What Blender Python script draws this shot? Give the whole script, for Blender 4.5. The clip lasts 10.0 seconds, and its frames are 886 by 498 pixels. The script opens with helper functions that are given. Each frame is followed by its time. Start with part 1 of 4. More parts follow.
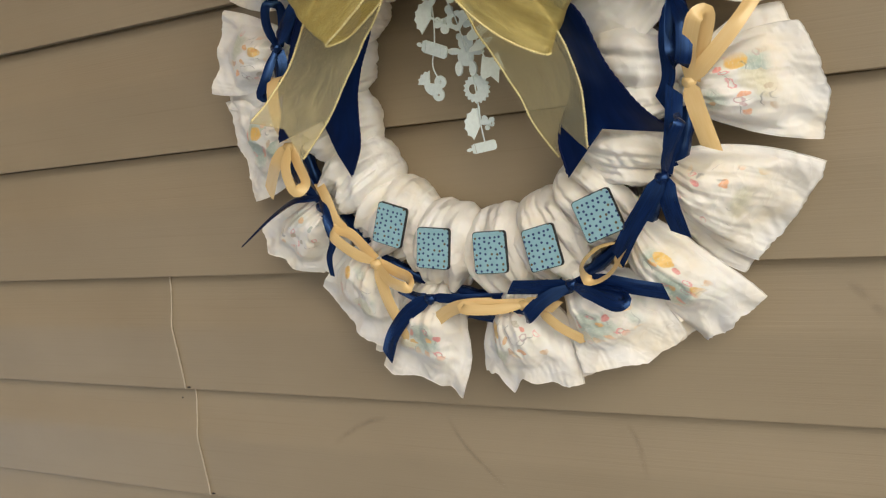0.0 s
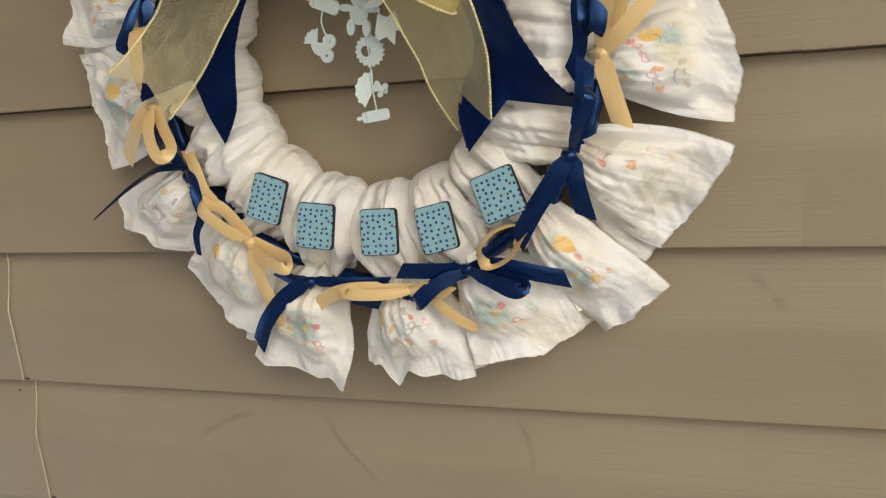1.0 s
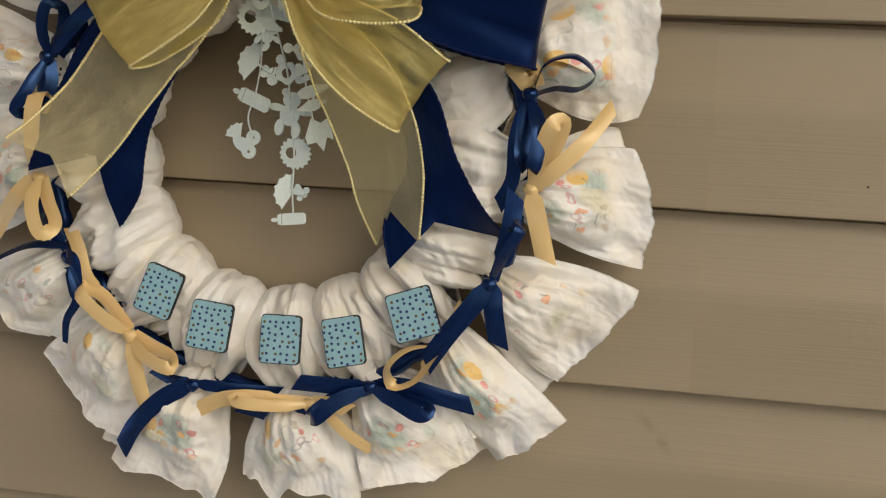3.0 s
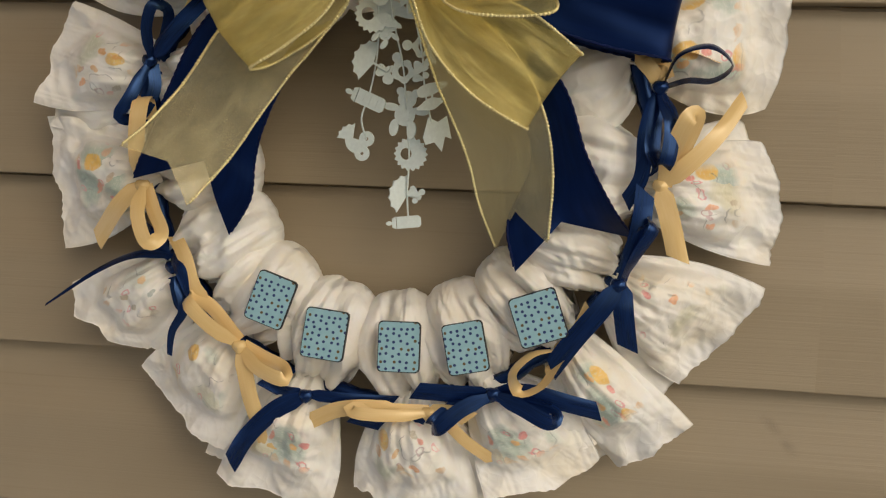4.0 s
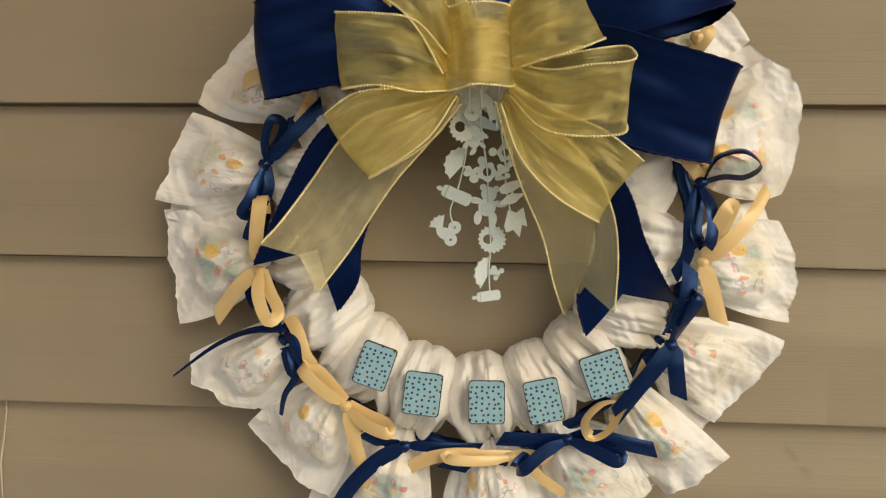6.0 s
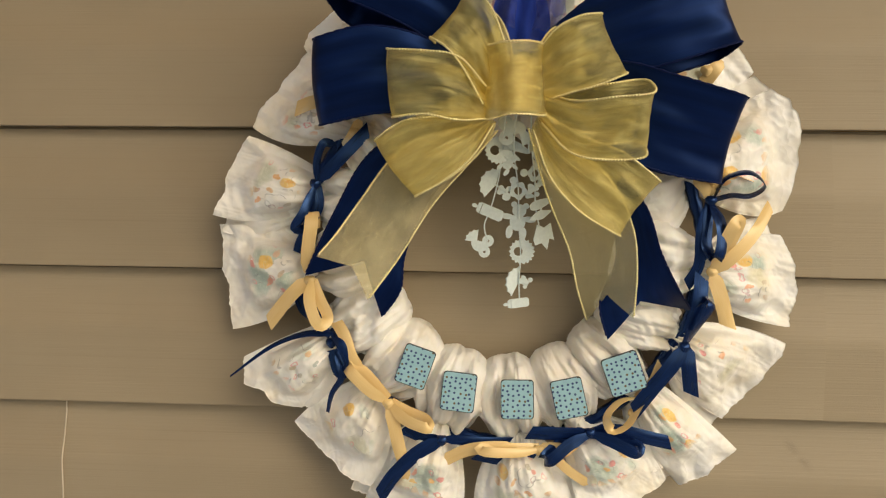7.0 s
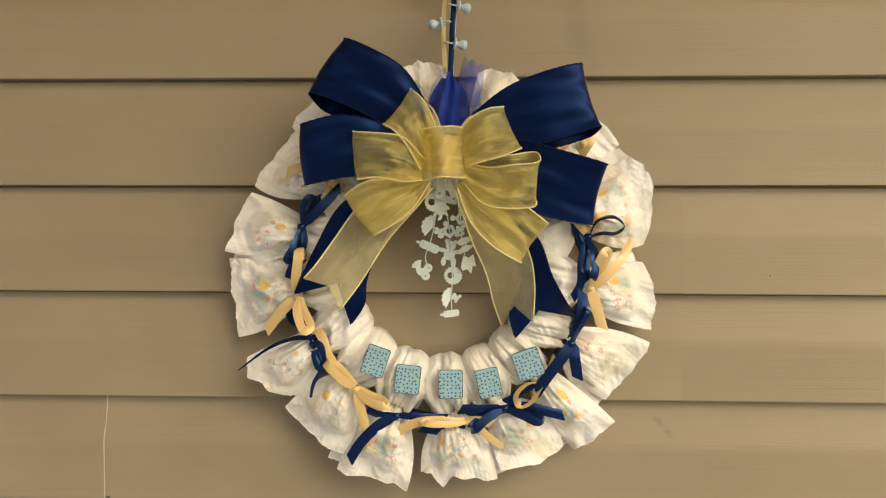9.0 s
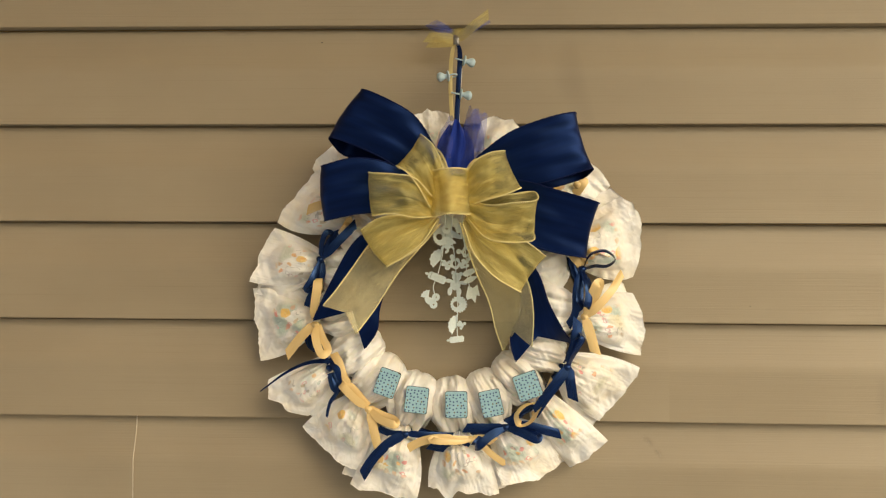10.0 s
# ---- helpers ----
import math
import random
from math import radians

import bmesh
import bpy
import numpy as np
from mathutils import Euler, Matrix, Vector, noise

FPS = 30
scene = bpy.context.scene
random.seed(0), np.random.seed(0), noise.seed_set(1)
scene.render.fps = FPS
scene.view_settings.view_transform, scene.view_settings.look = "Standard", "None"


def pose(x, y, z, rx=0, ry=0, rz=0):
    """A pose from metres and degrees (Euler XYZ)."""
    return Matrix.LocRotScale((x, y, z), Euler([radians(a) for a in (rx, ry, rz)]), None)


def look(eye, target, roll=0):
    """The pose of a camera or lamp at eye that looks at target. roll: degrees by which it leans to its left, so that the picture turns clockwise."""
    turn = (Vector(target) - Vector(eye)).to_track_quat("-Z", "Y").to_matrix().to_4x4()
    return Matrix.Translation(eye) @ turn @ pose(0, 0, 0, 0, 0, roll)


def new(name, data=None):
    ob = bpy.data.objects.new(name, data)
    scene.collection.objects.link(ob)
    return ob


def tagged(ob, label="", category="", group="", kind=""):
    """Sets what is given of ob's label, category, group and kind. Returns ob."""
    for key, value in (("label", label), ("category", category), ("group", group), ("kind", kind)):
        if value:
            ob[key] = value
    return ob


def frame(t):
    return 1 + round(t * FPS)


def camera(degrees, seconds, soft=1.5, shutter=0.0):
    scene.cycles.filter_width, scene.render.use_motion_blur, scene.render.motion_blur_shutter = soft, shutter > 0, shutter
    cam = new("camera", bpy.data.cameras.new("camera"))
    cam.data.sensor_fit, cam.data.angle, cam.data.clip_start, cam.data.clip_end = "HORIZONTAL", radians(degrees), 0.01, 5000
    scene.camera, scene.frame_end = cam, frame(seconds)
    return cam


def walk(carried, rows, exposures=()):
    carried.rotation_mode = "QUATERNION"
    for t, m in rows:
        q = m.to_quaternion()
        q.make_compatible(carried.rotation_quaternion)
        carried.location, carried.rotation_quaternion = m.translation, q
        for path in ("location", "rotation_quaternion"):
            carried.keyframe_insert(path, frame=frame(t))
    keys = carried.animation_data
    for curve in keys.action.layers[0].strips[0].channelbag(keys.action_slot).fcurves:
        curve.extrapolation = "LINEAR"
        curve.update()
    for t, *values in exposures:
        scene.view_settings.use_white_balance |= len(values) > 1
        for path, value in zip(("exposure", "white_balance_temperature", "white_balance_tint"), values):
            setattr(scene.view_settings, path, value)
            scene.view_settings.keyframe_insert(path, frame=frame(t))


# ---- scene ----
cam = camera(53.5, 10.0, soft=1.2)
PATH = [
    (0, (0.301, -0.648, 1.552), (-0.661, 1.053, 1.125), -9.2),
    (0.5, (0.277, -0.633, 1.546), (-0.576, 1.115, 1.082), -7.4),
    (1, (0.262, -0.607, 1.532), (-0.423, 1.21, 1.053), -5.6),
    (1.5, (0.234, -0.596, 1.518), (-0.289, 1.281, 1.068), -3.5),
    (2, (0.214, -0.591, 1.532), (-0.096, 1.343, 1.13), 0.4),
    (2.2, (0.210, -0.593, 1.535), (-0.073, 1.356, 1.189), 1.4),
    (3.3, (0.178, -0.615, 1.545), (-0.091, 1.349, 1.280), 3.1),
    (3.5, (0.165, -0.613, 1.541), (-0.106, 1.351, 1.278), 3.0),
    (4, (0.116, -0.604, 1.538), (-0.158, 1.36, 1.275), 1.7),
    (4.2, (0.080, -0.605, 1.539), (-0.171, 1.362, 1.275), 0.7),
    (4.5, (0.05, -0.623, 1.546), (-0.208, 1.343, 1.285), -0.1),
    (5, (0.055, -0.688, 1.558), (-0.19, 1.281, 1.31), -0.3),
    (5.5, (0.047, -0.709, 1.578), (-0.148, 1.264, 1.318), 0.1),
    (5.7, (0.042, -0.708, 1.583), (-0.137, 1.269, 1.338), 0.2),
    (6.8, (0.005, -0.756, 1.595), (-0.109, 1.232, 1.399), 1.0),
    (7, (0.001, -0.78, 1.595), (-0.131, 1.207, 1.402), 0.5),
    (7.5, (-0.001, -0.858, 1.598), (-0.114, 1.129, 1.399), 0.0),
    (8, (0.028, -0.918, 1.599), (-0.053, 1.073, 1.426), -0.0),
    (8.5, (0.047, -0.978, 1.597), (-0.035, 1.016, 1.471), 0.1),
    (9, (0.044, -1.043, 1.597), (-0.032, 0.954, 1.509), 0.1),
    (9.5, (0.043, -1.104, 1.588), (-0.036, 0.894, 1.55), 0.2),
    (10, (0.041, -1.136, 1.583), (-0.038, 0.862, 1.599), 0.3),
]
EXPOSURES = [(0.0, 0.01, 6350, 9), (0.8, 0.0, 6200, 9), (1.5, -0.14, 6200, 9), (3.5, -0.22, 6600, 10), (4.0, -0.25, 6680, 10), (4.5, -0.04, 6720, 9), (5.5, -0.02, 6900, 9), (7.5, 0.2, 7200, 8), (10.0, 0.27, 7520, 7)]
walk(cam, [(t, look(eye, target, roll)) for t, eye, target, roll in PATH], EXPOSURES)

# ---- light: an open porch under a grey bright sky, plus two added lamps ----
world = bpy.data.worlds.new("sky")
scene.world = world
world.use_nodes = True
wn = world.node_tree
sky = wn.nodes.new("ShaderNodeTexSky")
sky.sky_type, sky.sun_disc = "NISHITA", False
sky.sun_elevation, sky.sun_rotation = radians(33), radians(148)
sky.air_density, sky.dust_density = 1.2, 3.0
wn.nodes["Background"].inputs["Strength"].default_value = 0.078
wn.links.new(sky.outputs[0], wn.nodes["Background"].inputs["Color"])
sun = new("sun", bpy.data.lights.new("sun", "SUN"))
sun.data.energy, sun.data.angle, sun.data.color = 0.50, radians(24), (1.0, 0.92, 0.78)
sun.matrix_world = look((1.9, -3.0, 3.8), (0, 0, 1.5))
# added area lamp, standing in for daylight from an unseen open end at right
right_fill = new("right_fill_lamp", bpy.data.lights.new("right_fill_lamp", "AREA"))
right_fill.data.shape, right_fill.data.size, right_fill.data.size_y = "RECTANGLE", 1.3, 1.5
right_fill.data.energy, right_fill.data.color = 15.0, (1.0, 0.95, 0.85)
right_fill.matrix_world = look((1.75, -1.0, 2.05), (0.0, 0.0, 1.5))
# added cool lamp at low left, out of view, to tint the lower wall
low_fill = new("low_fill_lamp", bpy.data.lights.new("low_fill_lamp", "AREA"))
low_fill.data.shape, low_fill.data.size, low_fill.data.size_y = "RECTANGLE", 0.9, 0.7
low_fill.data.energy, low_fill.data.color = 1.8, (0.34, 0.64, 1.0)
low_fill.matrix_world = look((-1.62, -0.60, 0.72), (-0.45, 0.0, 1.05))


# ---- materials ----
def nodes_of(name):
    m = bpy.data.materials.new(name)
    m.use_nodes = True
    return m, m.node_tree, m.node_tree.nodes["Principled BSDF"]


def add(nt, kind, **inputs):
    n = nt.nodes.new(kind)
    for key, value in inputs.items():
        n.inputs[key.replace("_", " ")].default_value = value
    return n


def noise_at(nt, coords, scale, detail=4.0, stretch=(1, 1, 1), rough=0.55):
    mp = add(nt, "ShaderNodeMapping", Scale=stretch)
    nt.links.new(coords, mp.inputs["Vector"])
    n = add(nt, "ShaderNodeTexNoise", Scale=scale, Detail=detail, Roughness=rough)
    nt.links.new(mp.outputs[0], n.inputs["Vector"])
    return n.outputs["Fac"]


def ramp(nt, fac, stops):
    r = nt.nodes.new("ShaderNodeValToRGB")
    while len(r.color_ramp.elements) < len(stops):
        r.color_ramp.elements.new(0.5)
    for e, (at, col) in zip(r.color_ramp.elements, stops):
        e.position, e.color = at, (*col, 1.0)
    nt.links.new(fac, r.inputs["Fac"])
    return r.outputs["Color"]


def blend(nt, kind, fac, a, b):
    m = nt.nodes.new("ShaderNodeMix")
    m.data_type, m.blend_type = "RGBA", kind
    for sock, v in ((m.inputs["Factor"], fac), (m.inputs["A"], a), (m.inputs["B"], b)):
        if hasattr(v, "is_linked"):
            nt.links.new(v, sock)
        else:
            sock.default_value = v
    return m.outputs["Result"]


def relief(nt, bsdf, height, strength, distance, normal=None):
    b = add(nt, "ShaderNodeBump", Strength=strength, Distance=distance)
    nt.links.new(height, b.inputs["Height"])
    if normal is not None:
        nt.links.new(normal, b.inputs["Normal"])
    nt.links.new(b.outputs[0], bsdf.inputs["Normal"])
    return b.outputs[0]


def coords(nt, which="Object"):
    return nt.nodes.new("ShaderNodeTexCoord").outputs[which]


def make_siding(name, low, high):
    m, nt, p = nodes_of(name)
    c = coords(nt)
    info = nt.nodes.new("ShaderNodeObjectInfo").outputs["Random"]
    off = nt.nodes.new("ShaderNodeVectorMath")
    off.operation = "ADD"
    comb = nt.nodes.new("ShaderNodeCombineXYZ")
    mul = nt.nodes.new("ShaderNodeMath")
    mul.operation, mul.inputs[1].default_value = "MULTIPLY", 7.0
    nt.links.new(info, mul.inputs[0])
    nt.links.new(mul.outputs[0], comb.inputs["X"])
    nt.links.new(c, off.inputs[0])
    nt.links.new(comb.outputs[0], off.inputs[1])
    g = off.outputs[0]
    grain = noise_at(nt, g, 1.0, 6.0, (3.2, 3.2, 520.0), 0.62)
    fine = noise_at(nt, g, 1.0, 3.0, (22.0, 22.0, 900.0))
    cloud = noise_at(nt, g, 3.0, 4.0, (1.0, 1.0, 1.6))
    base = ramp(nt, cloud, [(0.3, low), (0.7, high)])
    lines = ramp(nt, grain, [(0.32, (0.80, 0.78, 0.75)), (0.42, (0.96, 0.96, 0.96)), (0.62, (1.0, 1.0, 1.0)), (0.8, (1.06, 1.05, 1.03))])
    col = blend(nt, "MULTIPLY", 0.34, base, lines)
    # faint scuffs
    scuff = noise_at(nt, g, 2.6, 2.0, (2.2, 1.0, 0.9), 0.4)
    worn = ramp(nt, scuff, [(0.27, (0.78, 0.78, 0.80)), (0.31, (1, 1, 1))])
    col = blend(nt, "MULTIPLY", 0.5, col, worn)
    nt.links.new(col, p.inputs["Base Color"])
    p.inputs["Roughness"].default_value = 0.48
    p.inputs["Specular IOR Level"].default_value = 0.35
    n1 = relief(nt, p, grain, 0.26, 0.0012)
    relief(nt, p, fine, 0.2, 0.0004, n1)
    return m


def make_cloth(name, dark, light, rough, streak=(3.0, 9.0, 1.0), sheen=0.0, spec=0.5, aniso=0.0, shine=(1.0, 0.9, 0.7)):
    """Satin ribbon: threads run along the band."""
    m, nt, p = nodes_of(name)
    uv = coords(nt, "UV")
    th = noise_at(nt, uv, 1.0, 2.0, (4.0, 60.0, 1.0))
    band = noise_at(nt, uv, 1.0, 3.0, streak)
    col = ramp(nt, band, [(0.3, dark), (0.72, light)])
    nt.links.new(col, p.inputs["Base Color"])
    p.inputs["Roughness"].default_value = rough
    p.inputs["Specular IOR Level"].default_value = spec
    p.inputs["Specular Tint"].default_value = (*shine, 1.0)
    p.inputs["Anisotropic"].default_value = aniso
    p.inputs["Sheen Weight"].default_value = sheen
    p.inputs["Sheen Roughness"].default_value = 0.35
    p.inputs["Sheen Tint"].default_value = (*[min(1.0, 3 * v + 0.05) for v in light], 1.0)
    relief(nt, p, th, 0.010, 0.0002)
    return m


def make_organza(name, cover, tint, gloss=0.35, through_tint=(1.0, 1.0, 1.0), wrinkle=0.3):
    """Sheer gauze: part open weave, part thread that lets light through and shines a little."""
    m, nt, p = nodes_of(name)
    uv = coords(nt, "UV")
    lines = []
    for axis, scale in (("X", 150.0), ("Y", 46.0)):
        w = add(nt, "ShaderNodeTexWave", Scale=scale, Distortion=0.6, Detail=1.0)
        w.bands_direction = axis
        nt.links.new(uv, w.inputs["Vector"])
        lines.append(w.outputs["Fac"])
    cloud = noise_at(nt, uv, 1.0, 4.0, (6.0, 5.0, 1.0))
    threads = blend(nt, "MIX", 0.5, lines[0], lines[1])
    col = ramp(nt, cloud, [(0.3, tuple(v * 0.88 for v in tint)), (0.7, tint)])
    nt.links.new(col, p.inputs["Base Color"])
    p.inputs["Roughness"].default_value = gloss
    p.inputs["Specular IOR Level"].default_value = 0.5
    p.inputs["Specular Tint"].default_value = (1.0, 0.88, 0.55, 1.0)
    p.inputs["Metallic"].default_value = 0.2
    p.inputs["Anisotropic"].default_value = 0.3
    creases = noise_at(nt, uv, 1.0, 5.0, (7.0, 9.0, 1.0), 0.62)
    n1 = relief(nt, p, cloud, 0.18, 0.005)
    n1 = relief(nt, p, creases, 0.16, 0.003, n1)
    # glints of single threads
    n1 = relief(nt, p, noise_at(nt, uv, 1.0, 2.0, (110.0, 60.0, 1.0), 0.7), 0.40, 0.0012, n1)
    # sharp folds that run out from the knot
    fold_map = add(nt, "ShaderNodeMapping", Scale=(2.2, 6.0, 1.0), Rotation=(0.0, 0.0, radians(8)))
    nt.links.new(uv, fold_map.inputs["Vector"])
    folds = add(nt, "ShaderNodeTexNoise", Scale=1.6, Detail=3.0, Roughness=0.45, Distortion=0.5)
    folds.noise_type = "RIDGED_MULTIFRACTAL"
    nt.links.new(fold_map.outputs[0], folds.inputs["Vector"])
    relief(nt, p, folds.outputs["Fac"], wrinkle, 0.006, n1)
    back = nt.nodes.new("ShaderNodeBsdfTranslucent")
    nt.links.new(col, back.inputs["Color"])
    clear = nt.nodes.new("ShaderNodeBsdfTransparent")
    clear.inputs["Color"].default_value = (*through_tint, 1.0)
    cloth = add(nt, "ShaderNodeMixShader", Fac=0.28)
    nt.links.new(p.outputs[0], cloth.inputs[1])
    nt.links.new(back.outputs[0], cloth.inputs[2])
    net = nt.nodes.new("ShaderNodeMixShader")
    f = ramp(nt, threads, [(0.2, (cover * 0.66,) * 3), (0.8, (min(1.0, cover * 1.34),) * 3)])
    bunched = ramp(nt, folds.outputs["Fac"], [(0.15, (1 - 0.5 * wrinkle,) * 3), (0.75, (1 + 0.6 * wrinkle,) * 3)])
    f = blend(nt, "MULTIPLY", 1.0, f, bunched)
    f = blend(nt, "MULTIPLY", 1.0, f, ramp(nt, creases, [(0.3, (1 - 0.4 * wrinkle,) * 3), (0.7, (1 + 0.4 * wrinkle,) * 3)]))
    nt.links.new(f, net.inputs["Fac"])
    nt.links.new(clear.outputs[0], net.inputs[1])
    nt.links.new(cloth.outputs[0], net.inputs[2])
    nt.links.new(net.outputs[0], nt.nodes["Material Output"].inputs["Surface"])
    return m


def make_plain(name, col, rough, metal=0.0, vary=0.12, scale=60.0, bump=0.1, sss=0.0):
    m, nt, p = nodes_of(name)
    f = noise_at(nt, coords(nt), scale, 4.0)
    c = ramp(nt, f, [(0.3, tuple(v * (1 - vary) for v in col)), (0.7, tuple(min(1.0, v * (1 + vary)) for v in col))])
    nt.links.new(c, p.inputs["Base Color"])
    p.inputs["Roughness"].default_value, p.inputs["Metallic"].default_value = rough, metal
    p.inputs["Subsurface Weight"].default_value = sss
    p.inputs["Subsurface Radius"].default_value = (0.006, 0.005, 0.003)
    p.inputs["Subsurface Scale"].default_value = 1.0
    relief(nt, p, f, bump, 0.0006)
    return m


def make_diaper(name, printed):
    """Soft white nonwoven; the printed one carries faint pastel motifs on its middle."""
    m, nt, p = nodes_of(name)
    c = coords(nt)
    soft = noise_at(nt, c, 26.0, 4.0)
    col = ramp(nt, soft, [(0.3, (0.90, 0.82, 0.67)), (0.46, (0.93, 0.89, 0.81)), (0.66, (0.94, 0.93, 0.90))])
    if printed:
        uv = coords(nt, "UV")
        info = nt.nodes.new("ShaderNodeObjectInfo").outputs["Random"]
        cmb = nt.nodes.new("ShaderNodeCombineXYZ")
        mul = nt.nodes.new("ShaderNodeMath")
        mul.operation, mul.inputs[1].default_value = "MULTIPLY", 23.0
        nt.links.new(info, mul.inputs[0])
        nt.links.new(mul.outputs[0], cmb.inputs["X"])
        off = nt.nodes.new("ShaderNodeVectorMath")
        off.operation = "ADD"
        nt.links.new(uv, off.inputs[0])
        nt.links.new(cmb.outputs[0], off.inputs[1])
        here = off.outputs[0]

        def bent(scale, far):
            warp = add(nt, "ShaderNodeTexNoise", Scale=scale, Detail=3.0)
            nt.links.new(here, warp.inputs["Vector"])
            wv = nt.nodes.new("ShaderNodeVectorMath")
            wv.operation = "MULTIPLY_ADD"
            wv.inputs[1].default_value = (far, far, 0.0)
            nt.links.new(warp.outputs["Color"], wv.inputs[0])
            nt.links.new(here, wv.inputs[2])
            return wv.outputs[0]

        near, far_bent = bent(16.0, 0.035), bent(7.0, 0.16)
        # middle of the pad only
        sep = nt.nodes.new("ShaderNodeSeparateXYZ")
        nt.links.new(uv, sep.inputs[0])
        du = ramp(nt, sep.outputs["X"], [(0.16, (0, 0, 0)), (0.24, (1, 1, 1)), (0.76, (1, 1, 1)), (0.84, (0, 0, 0))])
        dv = ramp(nt, sep.outputs["Y"], [(0.18, (0, 0, 0)), (0.26, (1, 1, 1)), (0.62, (1, 1, 1)), (0.70, (0, 0, 0))])
        mask = blend(nt, "MULTIPLY", 1.0, du, dv)
        # rubbed, streaky ink
        ink = ramp(nt, noise_at(nt, here, 1.0, 4.0, (26.0, 70.0, 1.0), 0.6), [(0.30, (0.55,) * 3), (0.5, (1.0,) * 3)])
        mask = blend(nt, "MULTIPLY", 1.0, blend(nt, "MULTIPLY", 1.0, mask, ink), (0.85, 0.85, 0.85, 1.0))
        for place, scale, stops, tints, keep in (
            (far_bent, 2.1, [(0.22, 0.95), (0.34, 0.6), (0.42, 0.0)], [(0.0, (0.36, 0.50, 0.44)), (0.5, (0.48, 0.58, 0.50)), (1.0, (0.78, 0.70, 0.46))], 0.8),
            (near, 2.9, [(0.19, 1.0), (0.22, 0.8), (0.24, 0.0)], [(0.0, (0.93, 0.55, 0.08)), (0.7, (0.95, 0.62, 0.14)), (1.0, (0.88, 0.34, 0.22))], 0.5),
            (far_bent, 4.6, [(0.07, 0.0), (0.10, 0.8), (0.13, 0.8), (0.16, 0.0)], [(0.0, (0.86, 0.24, 0.26)), (0.6, (0.88, 0.32, 0.34)), (1.0, (0.32, 0.40, 0.42))], 0.5),
            (far_bent, 5.8, [(0.18, 0.95), (0.24, 0.0)], [(0.0, (0.88, 0.28, 0.28)), (0.5, (0.92, 0.52, 0.16)), (1.0, (0.38, 0.46, 0.45))], 0.5),
        ):
            vo = add(nt, "ShaderNodeTexVoronoi", Scale=scale, Randomness=0.9)
            vo.voronoi_dimensions = "2D"
            nt.links.new(place, vo.inputs["Vector"])
            sx = nt.nodes.new("ShaderNodeSeparateColor")
            nt.links.new(vo.outputs["Color"], sx.inputs[0])
            tint = ramp(nt, sx.outputs[0], tints)
            spot = ramp(nt, vo.outputs["Distance"], [(at, (k,) * 3) for at, k in stops])
            some = ramp(nt, sx.outputs[1], [(keep, (1, 1, 1)), (keep + 0.02, (0, 0, 0))])
            fac = blend(nt, "MULTIPLY", 1.0, blend(nt, "MULTIPLY", 1.0, spot, some), mask)
            col = blend(nt, "MIX", fac, col, tint)
        # thin drawn stems
        stem = ramp(nt, noise_at(nt, near, 4.2, 1.0), [(0.485, (0, 0, 0)), (0.497, (0.7,) * 3), (0.503, (0.7,) * 3), (0.515, (0, 0, 0))])
        where = ramp(nt, noise_at(nt, here, 5.0, 1.0), [(0.52, (0, 0, 0)), (0.58, (1, 1, 1))])
        fac = blend(nt, "MULTIPLY", 1.0, blend(nt, "MULTIPLY", 1.0, stem, where), mask)
        col = blend(nt, "MIX", fac, col, (0.22, 0.22, 0.22, 1.0))
    nt.links.new(col, p.inputs["Base Color"])
    p.inputs["Roughness"].default_value = 0.36
    p.inputs["Specular IOR Level"].default_value = 0.4
    p.inputs["Subsurface Weight"].default_value = 0.12
    p.inputs["Subsurface Radius"].default_value = (0.0032, 0.0026, 0.0016)
    p.inputs["Subsurface Scale"].default_value = 1.0
    p.inputs["Sheen Weight"].default_value = 0.1
    wander = add(nt, "ShaderNodeTexNoise", Scale=40.0, Detail=2.0)
    nt.links.new(c, wander.inputs["Vector"])
    shift = nt.nodes.new("ShaderNodeVectorMath")
    shift.operation = "MULTIPLY_ADD"
    shift.inputs[1].default_value = (0.02, 0.02, 0.02)
    nt.links.new(wander.outputs["Color"], shift.inputs[0])
    nt.links.new(c, shift.inputs[2])
    n1 = relief(nt, p, noise_at(nt, c, 260.0, 4.0, (1, 1, 1), 0.6), 0.10, 0.0010)
    for scale, strength, far in ((24.0, 0.32, 0.0032), (70.0, 0.46, 0.0014)):
        ridge = add(nt, "ShaderNodeTexNoise", Scale=scale, Detail=3.0, Roughness=0.5, Distortion=0.5)
        ridge.noise_type = "RIDGED_MULTIFRACTAL"
        nt.links.new(shift.outputs[0], ridge.inputs["Vector"])
        n1 = relief(nt, p, ridge.outputs["Fac"], strength, far, n1)
    if not printed:
        # long drawn folds across the roll
        fold_map = add(nt, "ShaderNodeMapping", Scale=(3.6, 1.5, 1.0), Rotation=(0.0, 0.0, radians(18)))
        nt.links.new(coords(nt, "UV"), fold_map.inputs["Vector"])
        for scale, strength, far in ((1.0, 0.6, 0.0080), (2.4, 0.25, 0.0028)):
            drawn = add(nt, "ShaderNodeTexNoise", Scale=scale, Detail=2.0, Roughness=0.45, Distortion=0.9)
            drawn.noise_type = "RIDGED_MULTIFRACTAL"
            nt.links.new(fold_map.outputs[0], drawn.inputs["Vector"])
            n1 = relief(nt, p, drawn.outputs["Fac"], strength, far, n1)
    # crisp little facets of thin film
    for scale, strength, far in ((48.0, 0.44, 0.0045), (110.0, 0.42, 0.0020)):
        vo = add(nt, "ShaderNodeTexVoronoi", Scale=scale, Randomness=1.0)
        nt.links.new(shift.outputs[0], vo.inputs["Vector"])
